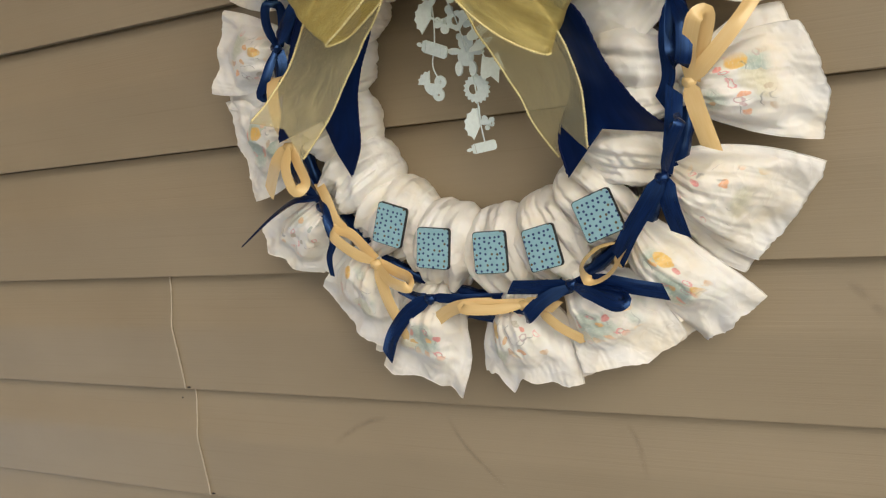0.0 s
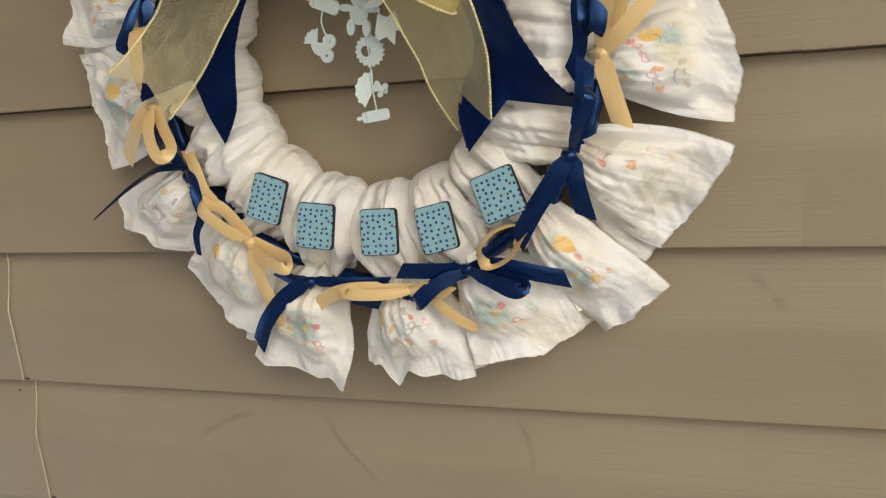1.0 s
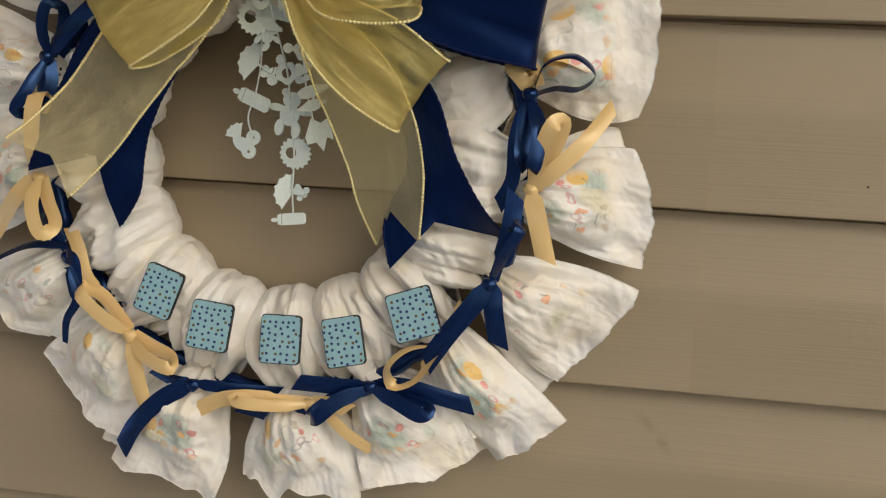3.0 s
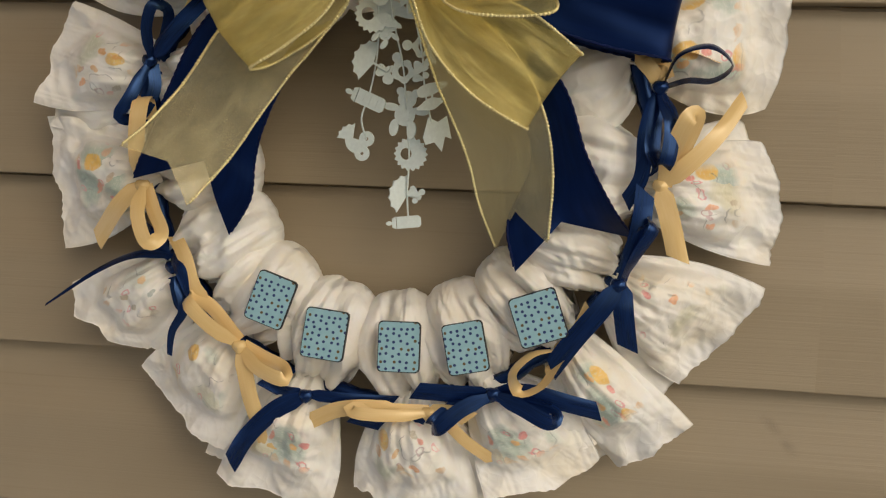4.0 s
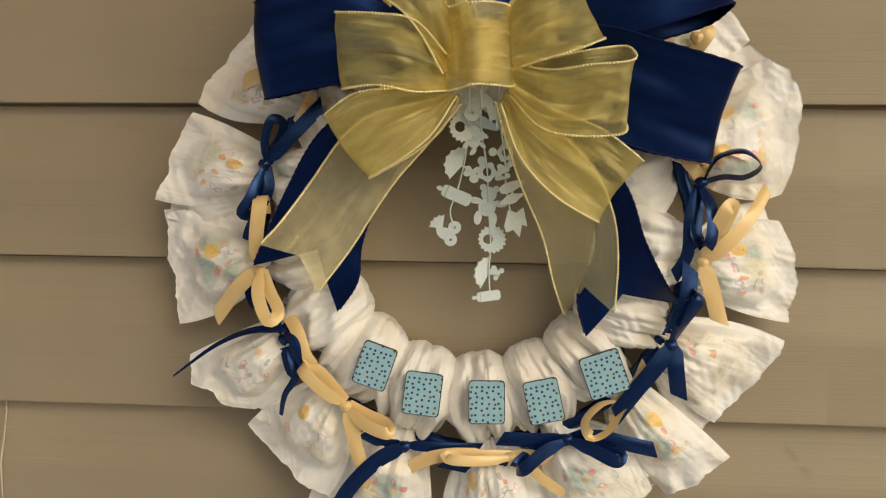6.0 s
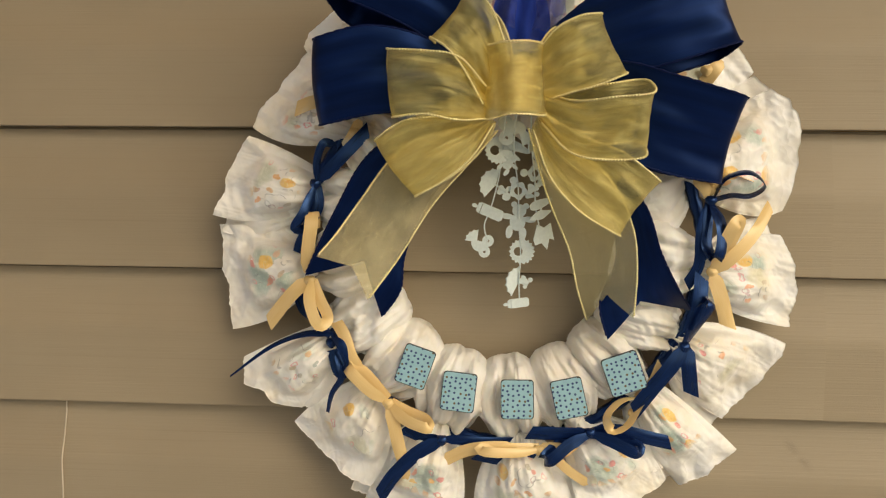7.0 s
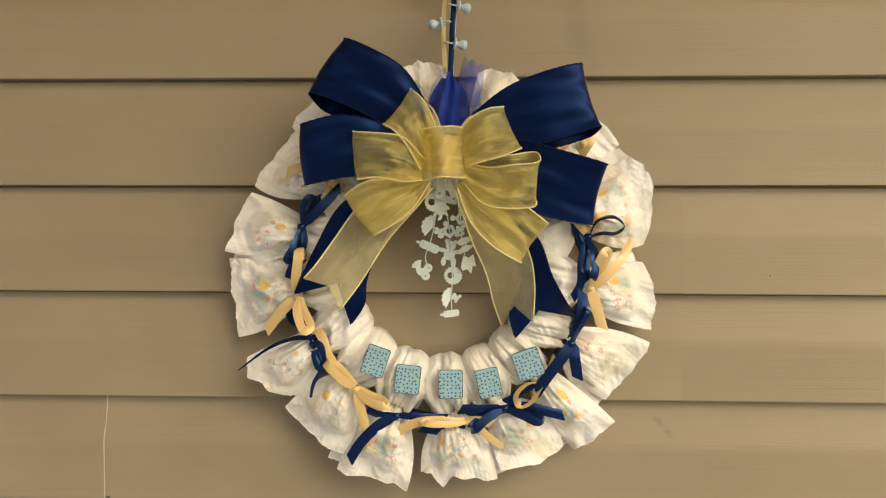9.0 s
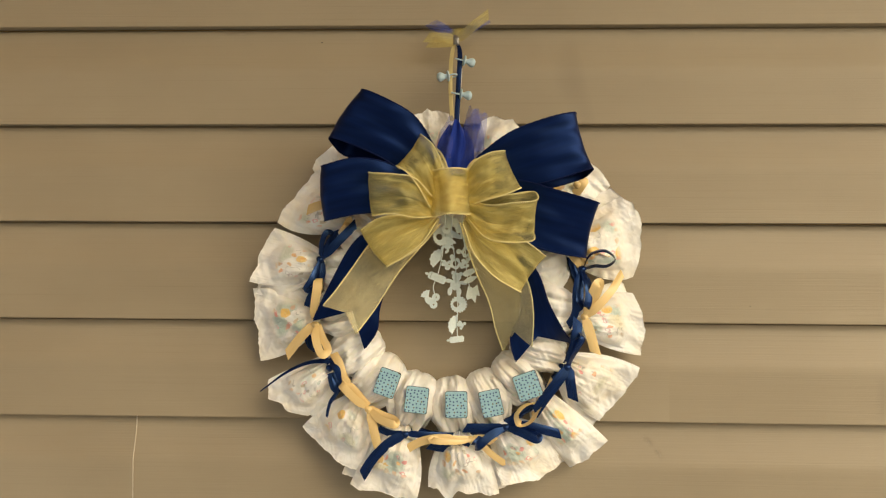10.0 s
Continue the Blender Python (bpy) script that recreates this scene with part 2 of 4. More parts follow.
        n1 = relief(nt, p, vo.outputs["Distance"], strength, far, n1)
    return m


def make_dotted():
    """Pale blue paint with small navy and brown dots."""
    m, nt, p = nodes_of("dotted_blue_paint")
    c = coords(nt)
    flat = add(nt, "ShaderNodeMapping", Rotation=(radians(90), 0.0, 0.0))
    nt.links.new(c, flat.inputs["Vector"])
    vo = add(nt, "ShaderNodeTexVoronoi", Scale=235.0, Randomness=0.5)
    vo.voronoi_dimensions = "2D"
    nt.links.new(flat.outputs[0], vo.inputs["Vector"])
    sx = nt.nodes.new("ShaderNodeSeparateColor")
    nt.links.new(vo.outputs["Color"], sx.inputs[0])
    tint = ramp(nt, sx.outputs[0], [(0.0, (0.01, 0.035, 0.16)), (0.74, (0.01, 0.035, 0.16)), (0.78, (0.13, 0.085, 0.03)), (1.0, (0.13, 0.085, 0.03))])
    spot = ramp(nt, vo.outputs["Distance"], [(0.19, (1, 1, 1)), (0.25, (0, 0, 0))])
    wear = noise_at(nt, c, 120.0, 4.0)
    base = ramp(nt, wear, [(0.3, (0.28, 0.50, 0.58)), (0.7, (0.34, 0.57, 0.65))])
    nt.links.new(blend(nt, "MIX", spot, base, tint), p.inputs["Base Color"])
    p.inputs["Roughness"].default_value = 0.42
    relief(nt, p, wear, 0.12, 0.0004)
    return m


SIDING = make_siding("tan_vinyl_siding", (0.335, 0.272, 0.186), (0.386, 0.318, 0.221))
# paler than the panels: light caught on the lap's edge, put into the colour
LAP_HIGHLIGHT = make_plain("vinyl_edge_highlight", (0.60, 0.53, 0.42), 0.5)
NAVY = make_cloth("navy_satin", (0.0014, 0.0042, 0.021), (0.0030, 0.0105, 0.056), 0.36, spec=0.6, aniso=0.5, shine=(0.10, 0.25, 0.85))
NAVY_THIN = make_cloth("navy_narrow_satin", (0.002, 0.006, 0.030), (0.004, 0.016, 0.080), 0.27, spec=1.0, aniso=0.4, shine=(0.20, 0.42, 1.0))
HEM = make_plain("navy_thread", (0.004, 0.011, 0.060), 0.6, vary=0.4, scale=900.0, bump=0.5)
HEM.node_tree.nodes["Principled BSDF"].inputs["Specular IOR Level"].default_value = 0.1
PALE = make_cloth("pale_gold_satin", (0.52, 0.43, 0.20), (0.62, 0.52, 0.26), 0.35)
TAN = make_cloth("tan_satin", (0.81, 0.57, 0.25), (0.85, 0.62, 0.30), 0.24, spec=0.9, aniso=0.4)
GOLD = make_organza("gold_organza", 0.54, (1.0, 0.87, 0.36), 0.28, (1.0, 0.93, 0.70), 0.55)
GOLD_SHEER = make_organza("sheer_gold_organza", 0.42, (1.0, 0.88, 0.50), 0.18, (1.0, 0.97, 0.88), 0.16)
BEAD = make_plain("gold_bead", (0.95, 0.80, 0.42), 0.2, metal=0.35, vary=0.15, scale=300.0)
ROYAL = make_cloth("royal_blue_satin", (0.012, 0.030, 0.22), (0.02, 0.05, 0.34), 0.4, shine=(0.10, 0.24, 0.85))
TULLE = make_organza("royal_blue_tulle", 0.46, (0.10, 0.17, 0.70), 0.6)
WHITE = make_diaper("diaper_white", False)
PRINT = make_diaper("printed_diaper_white", True)
DOTTED = make_dotted()
BLACK = make_plain("black_paint", (0.012, 0.012, 0.014), 0.5)
PLASTIC = make_plain("pale_blue_plastic", (0.70, 0.79, 0.77), 0.36, vary=0.05, scale=420.0, bump=0.35, sss=0.1)
PACIFIER = make_plain("powder_blue_plastic", (0.46, 0.61, 0.69), 0.3, vary=0.05, sss=0.1)
STEEL = make_plain("grey_steel", (0.25, 0.24, 0.23), 0.35, metal=0.9)
CONCRETE = make_plain("concrete", (0.49, 0.49, 0.48), 0.85, vary=0.2, scale=6.0)
# tan of boards out of view, deepened to bounce warm light
UNSEEN_TAN = make_plain("unseen_tan", (0.62, 0.40, 0.16), 0.7, vary=0.06, scale=4.0)


# ---- mesh helpers ----
def link_mesh(name, verts, faces, mat, uvs=None, smooth=True):
    me = bpy.data.meshes.new(name)
    me.from_pydata([tuple(map(float, v)) for v in verts], [], faces)
    if uvs is not None:
        layer = me.uv_layers.new(name="UVMap")
        for loop in me.loops:
            layer.data[loop.index].uv = uvs[loop.vertex_index]
    me.materials.append(mat)
    if smooth:
        me.polygons.foreach_set("use_smooth", [True] * len(me.polygons))
    me.update()
    return new(name, me)


def under(ob, parent):
    ob.parent = parent
    ob.matrix_parent_inverse = parent.matrix_basis.inverted()
    return ob


def thing(name, at, label, category, group=""):
    e = new(name)
    e.empty_display_size = 0.02
    e.location = at
    return tagged(e, label, category, group)


def sheet(name, grid, mat, uv=None, wrap=False):
    """A surface over a grid of places, n by m."""
    n, k = grid.shape[:2]
    faces = []
    for i in range(n - 1):
        for j in range(k - 1 if not wrap else k):
            a, b = i * k + j, i * k + (j + 1) % k
            faces.append((a, b, b + k, a + k))
    if uv is None:
        uv = [(i / (n - 1), j / (k - 1)) for i in range(n) for j in range(k)]
    return link_mesh(name, grid.reshape(-1, 3), faces, mat, uv)


def spline(points, n):
    """n places on a smooth line through the points."""
    p = np.array(points, float)
    if len(p) == 2:
        return p[0] + np.linspace(0, 1, n)[:, None] * (p[1] - p[0])
    p = np.vstack([2 * p[0] - p[1], p, 2 * p[-1] - p[-2]])
    seg = np.sqrt(np.linalg.norm(np.diff(p, axis=0), axis=1)) + 1e-9
    at = np.r_[0, np.cumsum(seg)]
    dense = []
    for i in range(1, len(p) - 2):
        t = np.linspace(at[i], at[i + 1], 24, endpoint=False)[:, None]
        t0, t1, t2, t3 = at[i - 1 : i + 3]
        a1 = (t1 - t) / (t1 - t0) * p[i - 1] + (t - t0) / (t1 - t0) * p[i]
        a2 = (t2 - t) / (t2 - t1) * p[i] + (t - t1) / (t2 - t1) * p[i + 1]
        a3 = (t3 - t) / (t3 - t2) * p[i + 1] + (t - t2) / (t3 - t2) * p[i + 2]
        b1 = (t2 - t) / (t2 - t0) * a1 + (t - t0) / (t2 - t0) * a2
        b2 = (t3 - t) / (t3 - t1) * a2 + (t - t1) / (t3 - t1) * a3
        dense.append((t2 - t) / (t2 - t1) * b1 + (t - t1) / (t2 - t1) * b2)
    dense = np.vstack(dense + [p[-2][None]])
    run = np.r_[0, np.cumsum(np.linalg.norm(np.diff(dense, axis=0), axis=1))]
    want = np.linspace(0, run[-1], n)
    return np.stack([np.interp(want, run, dense[:, c]) for c in range(3)], 1)


def thicken(ob, t):
    s = ob.modifiers.new("thickness", "SOLIDIFY")
    s.thickness, s.offset = t, 0.0
    return ob


def tube(name, points, r, mat, n=40, sides=6, ridges=0.0):
    c = spline(points, n)
    tan = np.gradient(c, axis=0)
    tan /= np.linalg.norm(tan, axis=1)[:, None] + 1e-12
    ref = np.where(np.abs(tan[:, 1:2]) > 0.9, [[1.0, 0, 0]], [[0, 1.0, 0]])
    a = np.cross(tan, ref)
    a /= np.linalg.norm(a, axis=1)[:, None]
    b = np.cross(tan, a)
    ang = np.linspace(0, 2 * np.pi, sides, endpoint=False)
    rr = r * (1 + ridges * np.sin(np.arange(n) * 2.1))
    g = c[:, None] + rr[:, None, None] * (np.cos(ang)[None, :, None] * a[:, None] + np.sin(ang)[None, :, None] * b[:, None])
    return sheet(name, g, mat, [(i / n, j / sides) for i in range(n) for j in range(sides)], wrap=True)


# ---- porch: siding, and unseen ceiling, end board and floor ----
COURSE, Z0 = 0.127, 1.5
PROFILE = ((0.0, 0.0165), (0.0, -0.0026), (0.0006, -0.0032), (0.0016, -0.0033), (0.0046, -0.0028), (0.03, -0.0024), (0.062, -0.0026), (0.070, -0.0024), (0.076, -0.0010),
           (0.088, 0.0030), (0.100, 0.0062), (0.112, 0.0094), (0.1244, 0.0112), (0.1252, 0.0140), (0.127, 0.0150))
wall = tagged(new("wall_north"), "tan vinyl lap siding with wood grain on a porch wall", "wall", kind="structure")
wall.location = (0, 0, 0)


def siding_panel(k, x0, x1, proud=0.0, drop=0.0, laps=(), lap_r=0.0008):
    """Two courses of lap siding, whose lower edge lies on course line k."""
    rng = random.Random(k * 31 + int(100 * x0))
    n = max(4, int((x1 - x0) / 0.08))
    xs = np.linspace(x0, x1, n + 1)
    prof = [(z + c * COURSE, y) for c in (0, 1) for z, y in PROFILE]
    ph = rng.random() * 6
    g = np.array([[(x, y - proud + 0.0006 * math.sin(2.2 * x + ph) * (y < 0.004), Z0 + k * COURSE + z - drop + 0.0007 * math.sin(1.7 * x + ph)) for z, y in prof] for x in xs])
    n_x, n_p = g.shape[:2]
    faces = [(a, a + n_p, a + n_p + 1, a + 1) for a in (i * n_p + j for i in range(n_x - 1) for j in range(n_p - 1))]
    verts = [tuple(p) for p in g.reshape(-1, 3)]
    for col in (0, -1):
        base, lip = len(verts), g[col]
        inset = lip + np.array([0.0004 if col == 0 else -0.0004, 0.0022, 0.0])
        verts += [tuple(p) for p in lip] + [tuple(p) for p in inset]
        faces += [(base + j, base + j + 1, base + n_p + j + 1, base + n_p + j) for j in range(n_p - 1)]
    ob = link_mesh("siding_panel", verts, faces, SIDING)
    ob.data.set_sharp_from_angle(angle=radians(22))
    # thin pale bead on the lap, coloured as its lit edge
    for x in laps:
        under(tube("lap_edge_highlight", [(x, y - proud - 0.0004, Z0 + k * COURSE + z - drop) for z, y in prof[1:len(PROFILE)]], lap_r, LAP_HIGHLIGHT, n=60, sides=6), ob)
        under(tube("lap_edge_highlight", [(x, y - proud - 0.0004, Z0 + k * COURSE + z - drop) for z, y in prof[len(PROFILE) + 1:]], lap_r, LAP_HIGHLIGHT, n=60, sides=6), ob)
    return under(ob, wall)


for k in range(-11, 9, 2):
    if k == -1:
        siding_panel(k, -3.2, 0.286, proud=0.0008)
        siding_panel(k, 0.270, 3.2, drop=0.0018)
    elif k == -3:
        siding_panel(k, -3.2, -0.407, proud=0.0012, laps=(-0.407,))
        siding_panel(k, -0.423, 3.2, drop=0.0006)
    else:
        siding_panel(k, -3.2, 3.2)

# small dark specks, black marks for shaded gaps, and faint rubbed smears on the vinyl
# the last two, 3.6 wide, put the lap gap's shade in black
for at, wide in (((0.206, -0.002, 1.290), 1.0), ((-0.420, 0.000, 1.233), 0.8), ((-0.163, -0.001, 1.860), 1.0), ((0.388, -0.002, 1.521), 1.0), ((-0.403, -0.0035, 1.2475), 3.6), ((-0.403, -0.0035, 1.1205), 3.6)):
    q = [(at[0] + 0.0008 * wide * math.cos(w), at[1] - 0.0004 + 0.0012 * h, at[2] + 0.0008 * math.sin(w)) for h in (1, 0) for w in np.linspace(0, 2 * math.pi, 8, endpoint=False)]
    under(link_mesh("speck_and_gap", q, [tuple(range(8, 16))] + [(j, (j + 1) % 8, 8 + (j + 1) % 8, 8 + j) for j in range(8)], BLACK), wall)


def make_smear():
    m, nt, p = nodes_of("grey_smear")
    p.inputs["Base Color"].default_value = (0.16, 0.135, 0.11, 1)
    p.inputs["Roughness"].default_value = 0.6
    uv = coords(nt, "UV")
    sep = nt.nodes.new("ShaderNodeSeparateXYZ")
    nt.links.new(uv, sep.inputs[0])
    across = ramp(nt, sep.outputs["Y"], [(0.0, (0, 0, 0)), (0.5, (1, 1, 1)), (1.0, (0, 0, 0))])
    along = ramp(nt, sep.outputs["X"], [(0.0, (0, 0, 0)), (0.3, (1, 1, 1)), (0.7, (1, 1, 1)), (1.0, (0, 0, 0))])
    patch = ramp(nt, noise_at(nt, coords(nt), 60.0, 4.0), [(0.35, (0, 0, 0)), (0.65, (0.34, 0.34, 0.34))])
    nt.links.new(blend(nt, "MULTIPLY", 1.0, blend(nt, "MULTIPLY", 1.0, across, along), patch), p.inputs["Alpha"])
    return m


SMEAR = make_smear()
for pts, w in (([(-0.149, -0.004, 1.230), (-0.184, -0.004, 1.218), (-0.223, -0.004, 1.194)], 0.008), ([(-0.087, -0.004, 1.234), (-0.072, -0.004, 1.204), (-0.036, -0.004, 1.164)], 0.007), ([(0.082, -0.004, 1.238), (0.090, -0.004, 1.217), (0.093, -0.004, 1.187)], 0.007), ([(0.251, -0.004, 1.356), (0.265, -0.004, 1.344), (0.279, -0.004, 1.324)], 0.010)):
    c = spline(pts, 24)
    c[:, 1] = -0.0042
    side = np.cross(np.gradient(c, axis=0), (0, 1, 0))
    side /= np.linalg.norm(side, axis=1)[:, None]
    under(sheet("smear", np.stack([c - side * w / 2, c, c + side * w / 2], 1), SMEAR), wall)

backing = link_mesh("wall_sheathing", [(x, y, z) for x in (-3.2, 3.2) for y in (0.02, 0.14) for z in (0, 2.7)],
                    [(0, 1, 3, 2), (4, 6, 7, 5), (0, 4, 5, 1), (2, 3, 7, 6), (0, 2, 6, 4), (1, 5, 7, 3)], UNSEEN_TAN, smooth=False)
tagged(backing, "plain sheathing behind the siding", "wall", kind="structure")


def slab(name, x0, x1, y0, y1, z0, z1, mat, label, category):
    ob = link_mesh(name, [(x, y, z) for x in (x0, x1) for y in (y0, y1) for z in (z0, z1)],
                   [(0, 1, 3, 2), (4, 6, 7, 5), (0, 4, 5, 1), (2, 3, 7, 6), (0, 2, 6, 4), (1, 5, 7, 3)], mat, smooth=False)
    return tagged(ob, label, category, kind="structure")


# ceiling added out of view, to cut the sky and warm the wall
slab("ceiling", -3.2, 3.2, -1.2, 0.14, 2.7, 2.78, UNSEEN_TAN, "plain tan soffit out of view, added to block sky and bounce warm light", "ceiling")
# unseen board, added to block the sky at left and warm the upper wall
slab("west_bounce_board", -1.75, -1.65, -1.2, 0.0, 1.1, 2.7, UNSEEN_TAN, "plain tan board out of view, added to block sky and bounce warm light", "wall")
# floor added out of view, its grey set to throw light up the wall
slab("floor", -60, 60, -60, 0.14, -0.2, 0.0, CONCRETE, "plain grey concrete floor and yard out of view, added to bounce light", "floor")

# ---- the wreath of rolled diapers ----
CX, CZ = 0.002, 1.524
TUBE_R, TUBE_W, TUBE_D, TUBE_Y = 0.1285, 0.0365, 0.034, -0.032
CINCH = 0.166
wreath = thing("diaper_wreath", (CX, -0.03, CZ - 0.25), "round wreath of rolled white printed diapers hung on siding", "wreath")


def ring(theta, r, s, y):
    c, q = math.cos(theta), math.sin(theta)
    return (CX + r * c - s * q, y, CZ + r * q + s * c)


def wob(x, y, z, f):
    return noise.noise(Vector((x * f, y * f, z * f)))


def wave(x):
    """A wave of flat slopes and sharp creases, from -1 to 1."""
    return 2 * np.abs(2 * (x - np.floor(x + 0.5))) - 1


def crumple(p, q, seed, first=34.0, grow=1.55, high=0.0022, fade=0.68, count=6):
    """Creased thin sheet: flat facets between folds that run every way."""
    rng = random.Random(seed * 13 + 5)
    h = np.zeros(np.broadcast(p, q).shape)
    for k in range(count):
        a, b, ph = rng.random() * 3.1416, rng.random() * 3.1416, [rng.random() * 6.28 for _ in range(3)]
        f = first * grow ** k
        run = f * (p * math.cos(a) + q * math.sin(a))
        cross = f * 0.55 * (p * math.cos(b) + q * math.sin(b))
        patch = np.clip(0.5 + 0.8 * np.sin(cross * 2.1 + ph[1]), 0.0, 1.0)
        h = h + high * fade ** k * patch * wave(run + 0.4 * np.sin(cross * 3.0 + ph[2]) + ph[0])
    return h


def tube_piece(th, lo, hi, seed):
    """The gathered inner half of a diaper, wrapped round the ring."""
    na, nf = 64, 84
    rng = random.Random(seed * 17 + 2)
    a = np.linspace(-1, 1, na)[:, None]
    f = np.linspace(0, 2 * np.pi, nf, endpoint=False)[None]
    slant, lean, ph = rng.uniform(-0.55, 0.55), rng.uniform(-0.3, 0.3), [rng.random() for _ in range(6)]
    outward = np.clip(np.cos(f), 0, 1)
    inward = np.clip(-np.cos(f), 0, 1)
    # folds run from the hole to the tie, where they draw together
    lane = a * (1 + 0.35 * outward) + slant * np.sin(f * 0.5 + 0.6) + 0.12 * np.sin(2.2 * f + 6 * ph[3])
    pillow = lambda n, p, s: np.abs(np.sin(np.pi * (n * lane + p + s * np.cos(f + 5 * p))))
    fold = 0.0080 * pillow(rng.uniform(0.7, 1.15), ph[0], 0.16) + 0.0034 * pillow(rng.uniform(1.6, 2.2), ph[1], 0.35) + 0.0008 * pillow(4.6, ph[2], 0.5) - 0.0074
    near = np.clip((np.cos(f) + 1.2) / 0.8, 0.35, 1.0)
    fold = fold * near + crumple(a * 0.028, f * 0.034 + 0 * a, seed + 300, 34.0, 1.6, 0.0017, 0.64, 6)
    sq = 1 - 0.32 * np.abs(a) ** 2.8
    tight = 1 - 0.34 * outward ** 3
    rr = TUBE_W * sq + fold * (0.4 + 0.6 * (1 - inward))
    dd = TUBE_D * sq * tight + fold * 1.25
    ang = th + np.where(a > 0, a * hi, -a * lo) * (1 - 0.34 * outward ** 2.2) + lean * 0.10 * np.sin(f)
    r = TUBE_R + rr * np.cos(f)
    g = np.stack([CX + r * np.cos(ang), TUBE_Y - dd * np.sin(f), CZ + r * np.sin(ang)], -1)
    return sheet("diaper", g, WHITE, [(i / na, j / nf) for i in range(na) for j in range(nf)], wrap=True)


def frill(th, seed, ccw, cw, bulge, tips=(), depth=0.024, name="frill", set_back=0.0, thin=False):
    """The flared outer half: a padded printed middle, with a thin creased skirt of sheet round it that ends in two corners."""
    rng = random.Random(seed * 7 + 3)
    nu, nv = (84, 66) if not thin else (56, 40)
    ph = [rng.random() * 6.28 for _ in range(8)]
    c, q = math.cos(th), math.sin(th)
    (r_b, s_b), (r_a, s_a) = [((p[0] - CX) * c + (p[2] - CZ) * q, -(p[0] - CX) * q + (p[2] - CZ) * c) for p in (ccw, cw)]
    r0, w0 = CINCH - 0.008, 0.0125
    u = np.linspace(-1, 1, nu)[None]
    v = np.linspace(0, 1, nv)[:, None]
    au, h = np.abs(u), (u + 1) / 2
    # the cut edge: long straight runs with small nicks, and corners that stand out
    knots = np.linspace(-1, 1, 8)
    runs = [0.0] + [rng.uniform(-0.0022, 0.0030) for _ in range(6)] + [0.0]
    nicks = [rng.uniform(-0.0006, 0.0006) for _ in range(34)]
    edge = r_a + (r_b - r_a) * h + bulge * (1 - au ** 2.4) + np.interp(u, knots, runs) + np.interp(u, np.linspace(-1, 1, 34), nicks)
    for at, wide, far in tips:
        edge = edge + far * np.clip(1 - np.abs(u - at) / wide, 0, 1)
    side = s_a + (s_b - s_a) * h
    fan_out = 1 - (1 - v) ** 2.1
    r = r0 + (edge - r0) * v
    s = u * w0 + (side - u * w0) * fan_out
    # pad: full near the tie, ends in a soft step inside the skirt
    rim = 0.70 + 0.07 * np.cos(2.2 * u) + 0.03 * np.sin(3.1 * u + ph[0])
    pad_v = 1 / (1 + np.exp((v - rim) * 34))
    pad_u = np.clip(1 - (au / (0.80 + 0.05 * np.sin(4 * v + ph[1]))) ** 3.0, 0, 1) ** 0.65
    rise = 0.15 + 0.85 * np.sin(np.minimum(1.0, v / 0.36) * np.pi / 2)
    fall = 1 - 0.55 * np.clip((v - 0.3) / 0.45, 0, 1) ** 1.4
    belly = depth * pad_u * pad_v * rise * fall
    skirt = 0.008 * np.sqrt(np.clip(1 - au ** 3, 0, 1)) * (1 - 0.75 * v) * (0.3 + 0.7 * np.minimum(1.0, v / 0.2))
    lane = u * (1 + 0.25 * np.sin(2.4 * v + ph[2]))
    pleat = 0.0026 * (1 - v) ** 2.2 * wave(1.55 * lane + ph[3]) + 0.0014 * (1 - v) ** 1.8 * wave(3.4 * lane + ph[4] + 0.25 * np.sin(5 * v))
    flare = 0.0048 * v ** 1.6 * np.sin(3.0 * u + 1.4 * v + ph[5]) * (0.35 + 0.65 * au) + 0.0016 * v * np.sin(7.5 * u + ph[6])
    crease = crumple(s + 0 * v, r + 0 * u, seed, 22.0, 1.6, 0.0023 if not thin else 0.0018, 0.60, 6) * (0.5 + 0.5 * np.minimum(1.0, v / 0.25))
    lip = cw[1] + (ccw[1] - cw[1]) * h
    mid = -0.036 * (1 - v) + lip * v + set_back * v
    front = np.minimum(-0.006, mid - belly - skirt - pleat - flare - crease)
    rear = np.where(v < 0.8, np.maximum(front + 0.0008, mid + 0.2 * belly + 0.4 * skirt - (pleat + flare + crease) * 0.6), front + 0.0008)
    rear = np.minimum(0.002, rear)
    x, z = CX + r * c - s * q, CZ + r * q + s * c
    pts = np.vstack([np.stack([x, y, z], -1).reshape(-1, 3) for y in (front, rear)])
    uv = [(j / (nu - 1), i / (nv - 1)) for i in range(nv) for j in range(nu)]
    nn, faces = nu * nv, []
    for i in range(nv - 1):
        for j in range(nu - 1):
            k = i * nu + j
            faces.append((k, k + 1, k + nu + 1, k + nu))
            faces.append((nn + k, nn + k + nu, nn + k + nu + 1, nn + k + 1))
    rim_run = [i * nu for i in range(nv)] + [(nv - 1) * nu + j for j in range(1, nu)] + [i * nu + nu - 1 for i in range(nv - 2, -1, -1)]
    for k, b in zip(rim_run, rim_run[1:]):
        faces.append((k, k + nn, b + nn, b))
    return link_mesh(name, pts, faces, WHITE if thin else PRINT, uv + uv)


DIAPERS = []


def diaper(angle, ccw, cw, bulge=0.004, tips=()):
    """Angle round the ring, the sheet's two outer corners, how far its edge swells, and corners between."""
    DIAPERS.append((angle, ccw, cw, bulge, tips))


diaper(25, (0.217, -0.045, 1.658), (0.235, -0.030, 1.558), 0.018, ((0.72, 0.16, 0.006),))
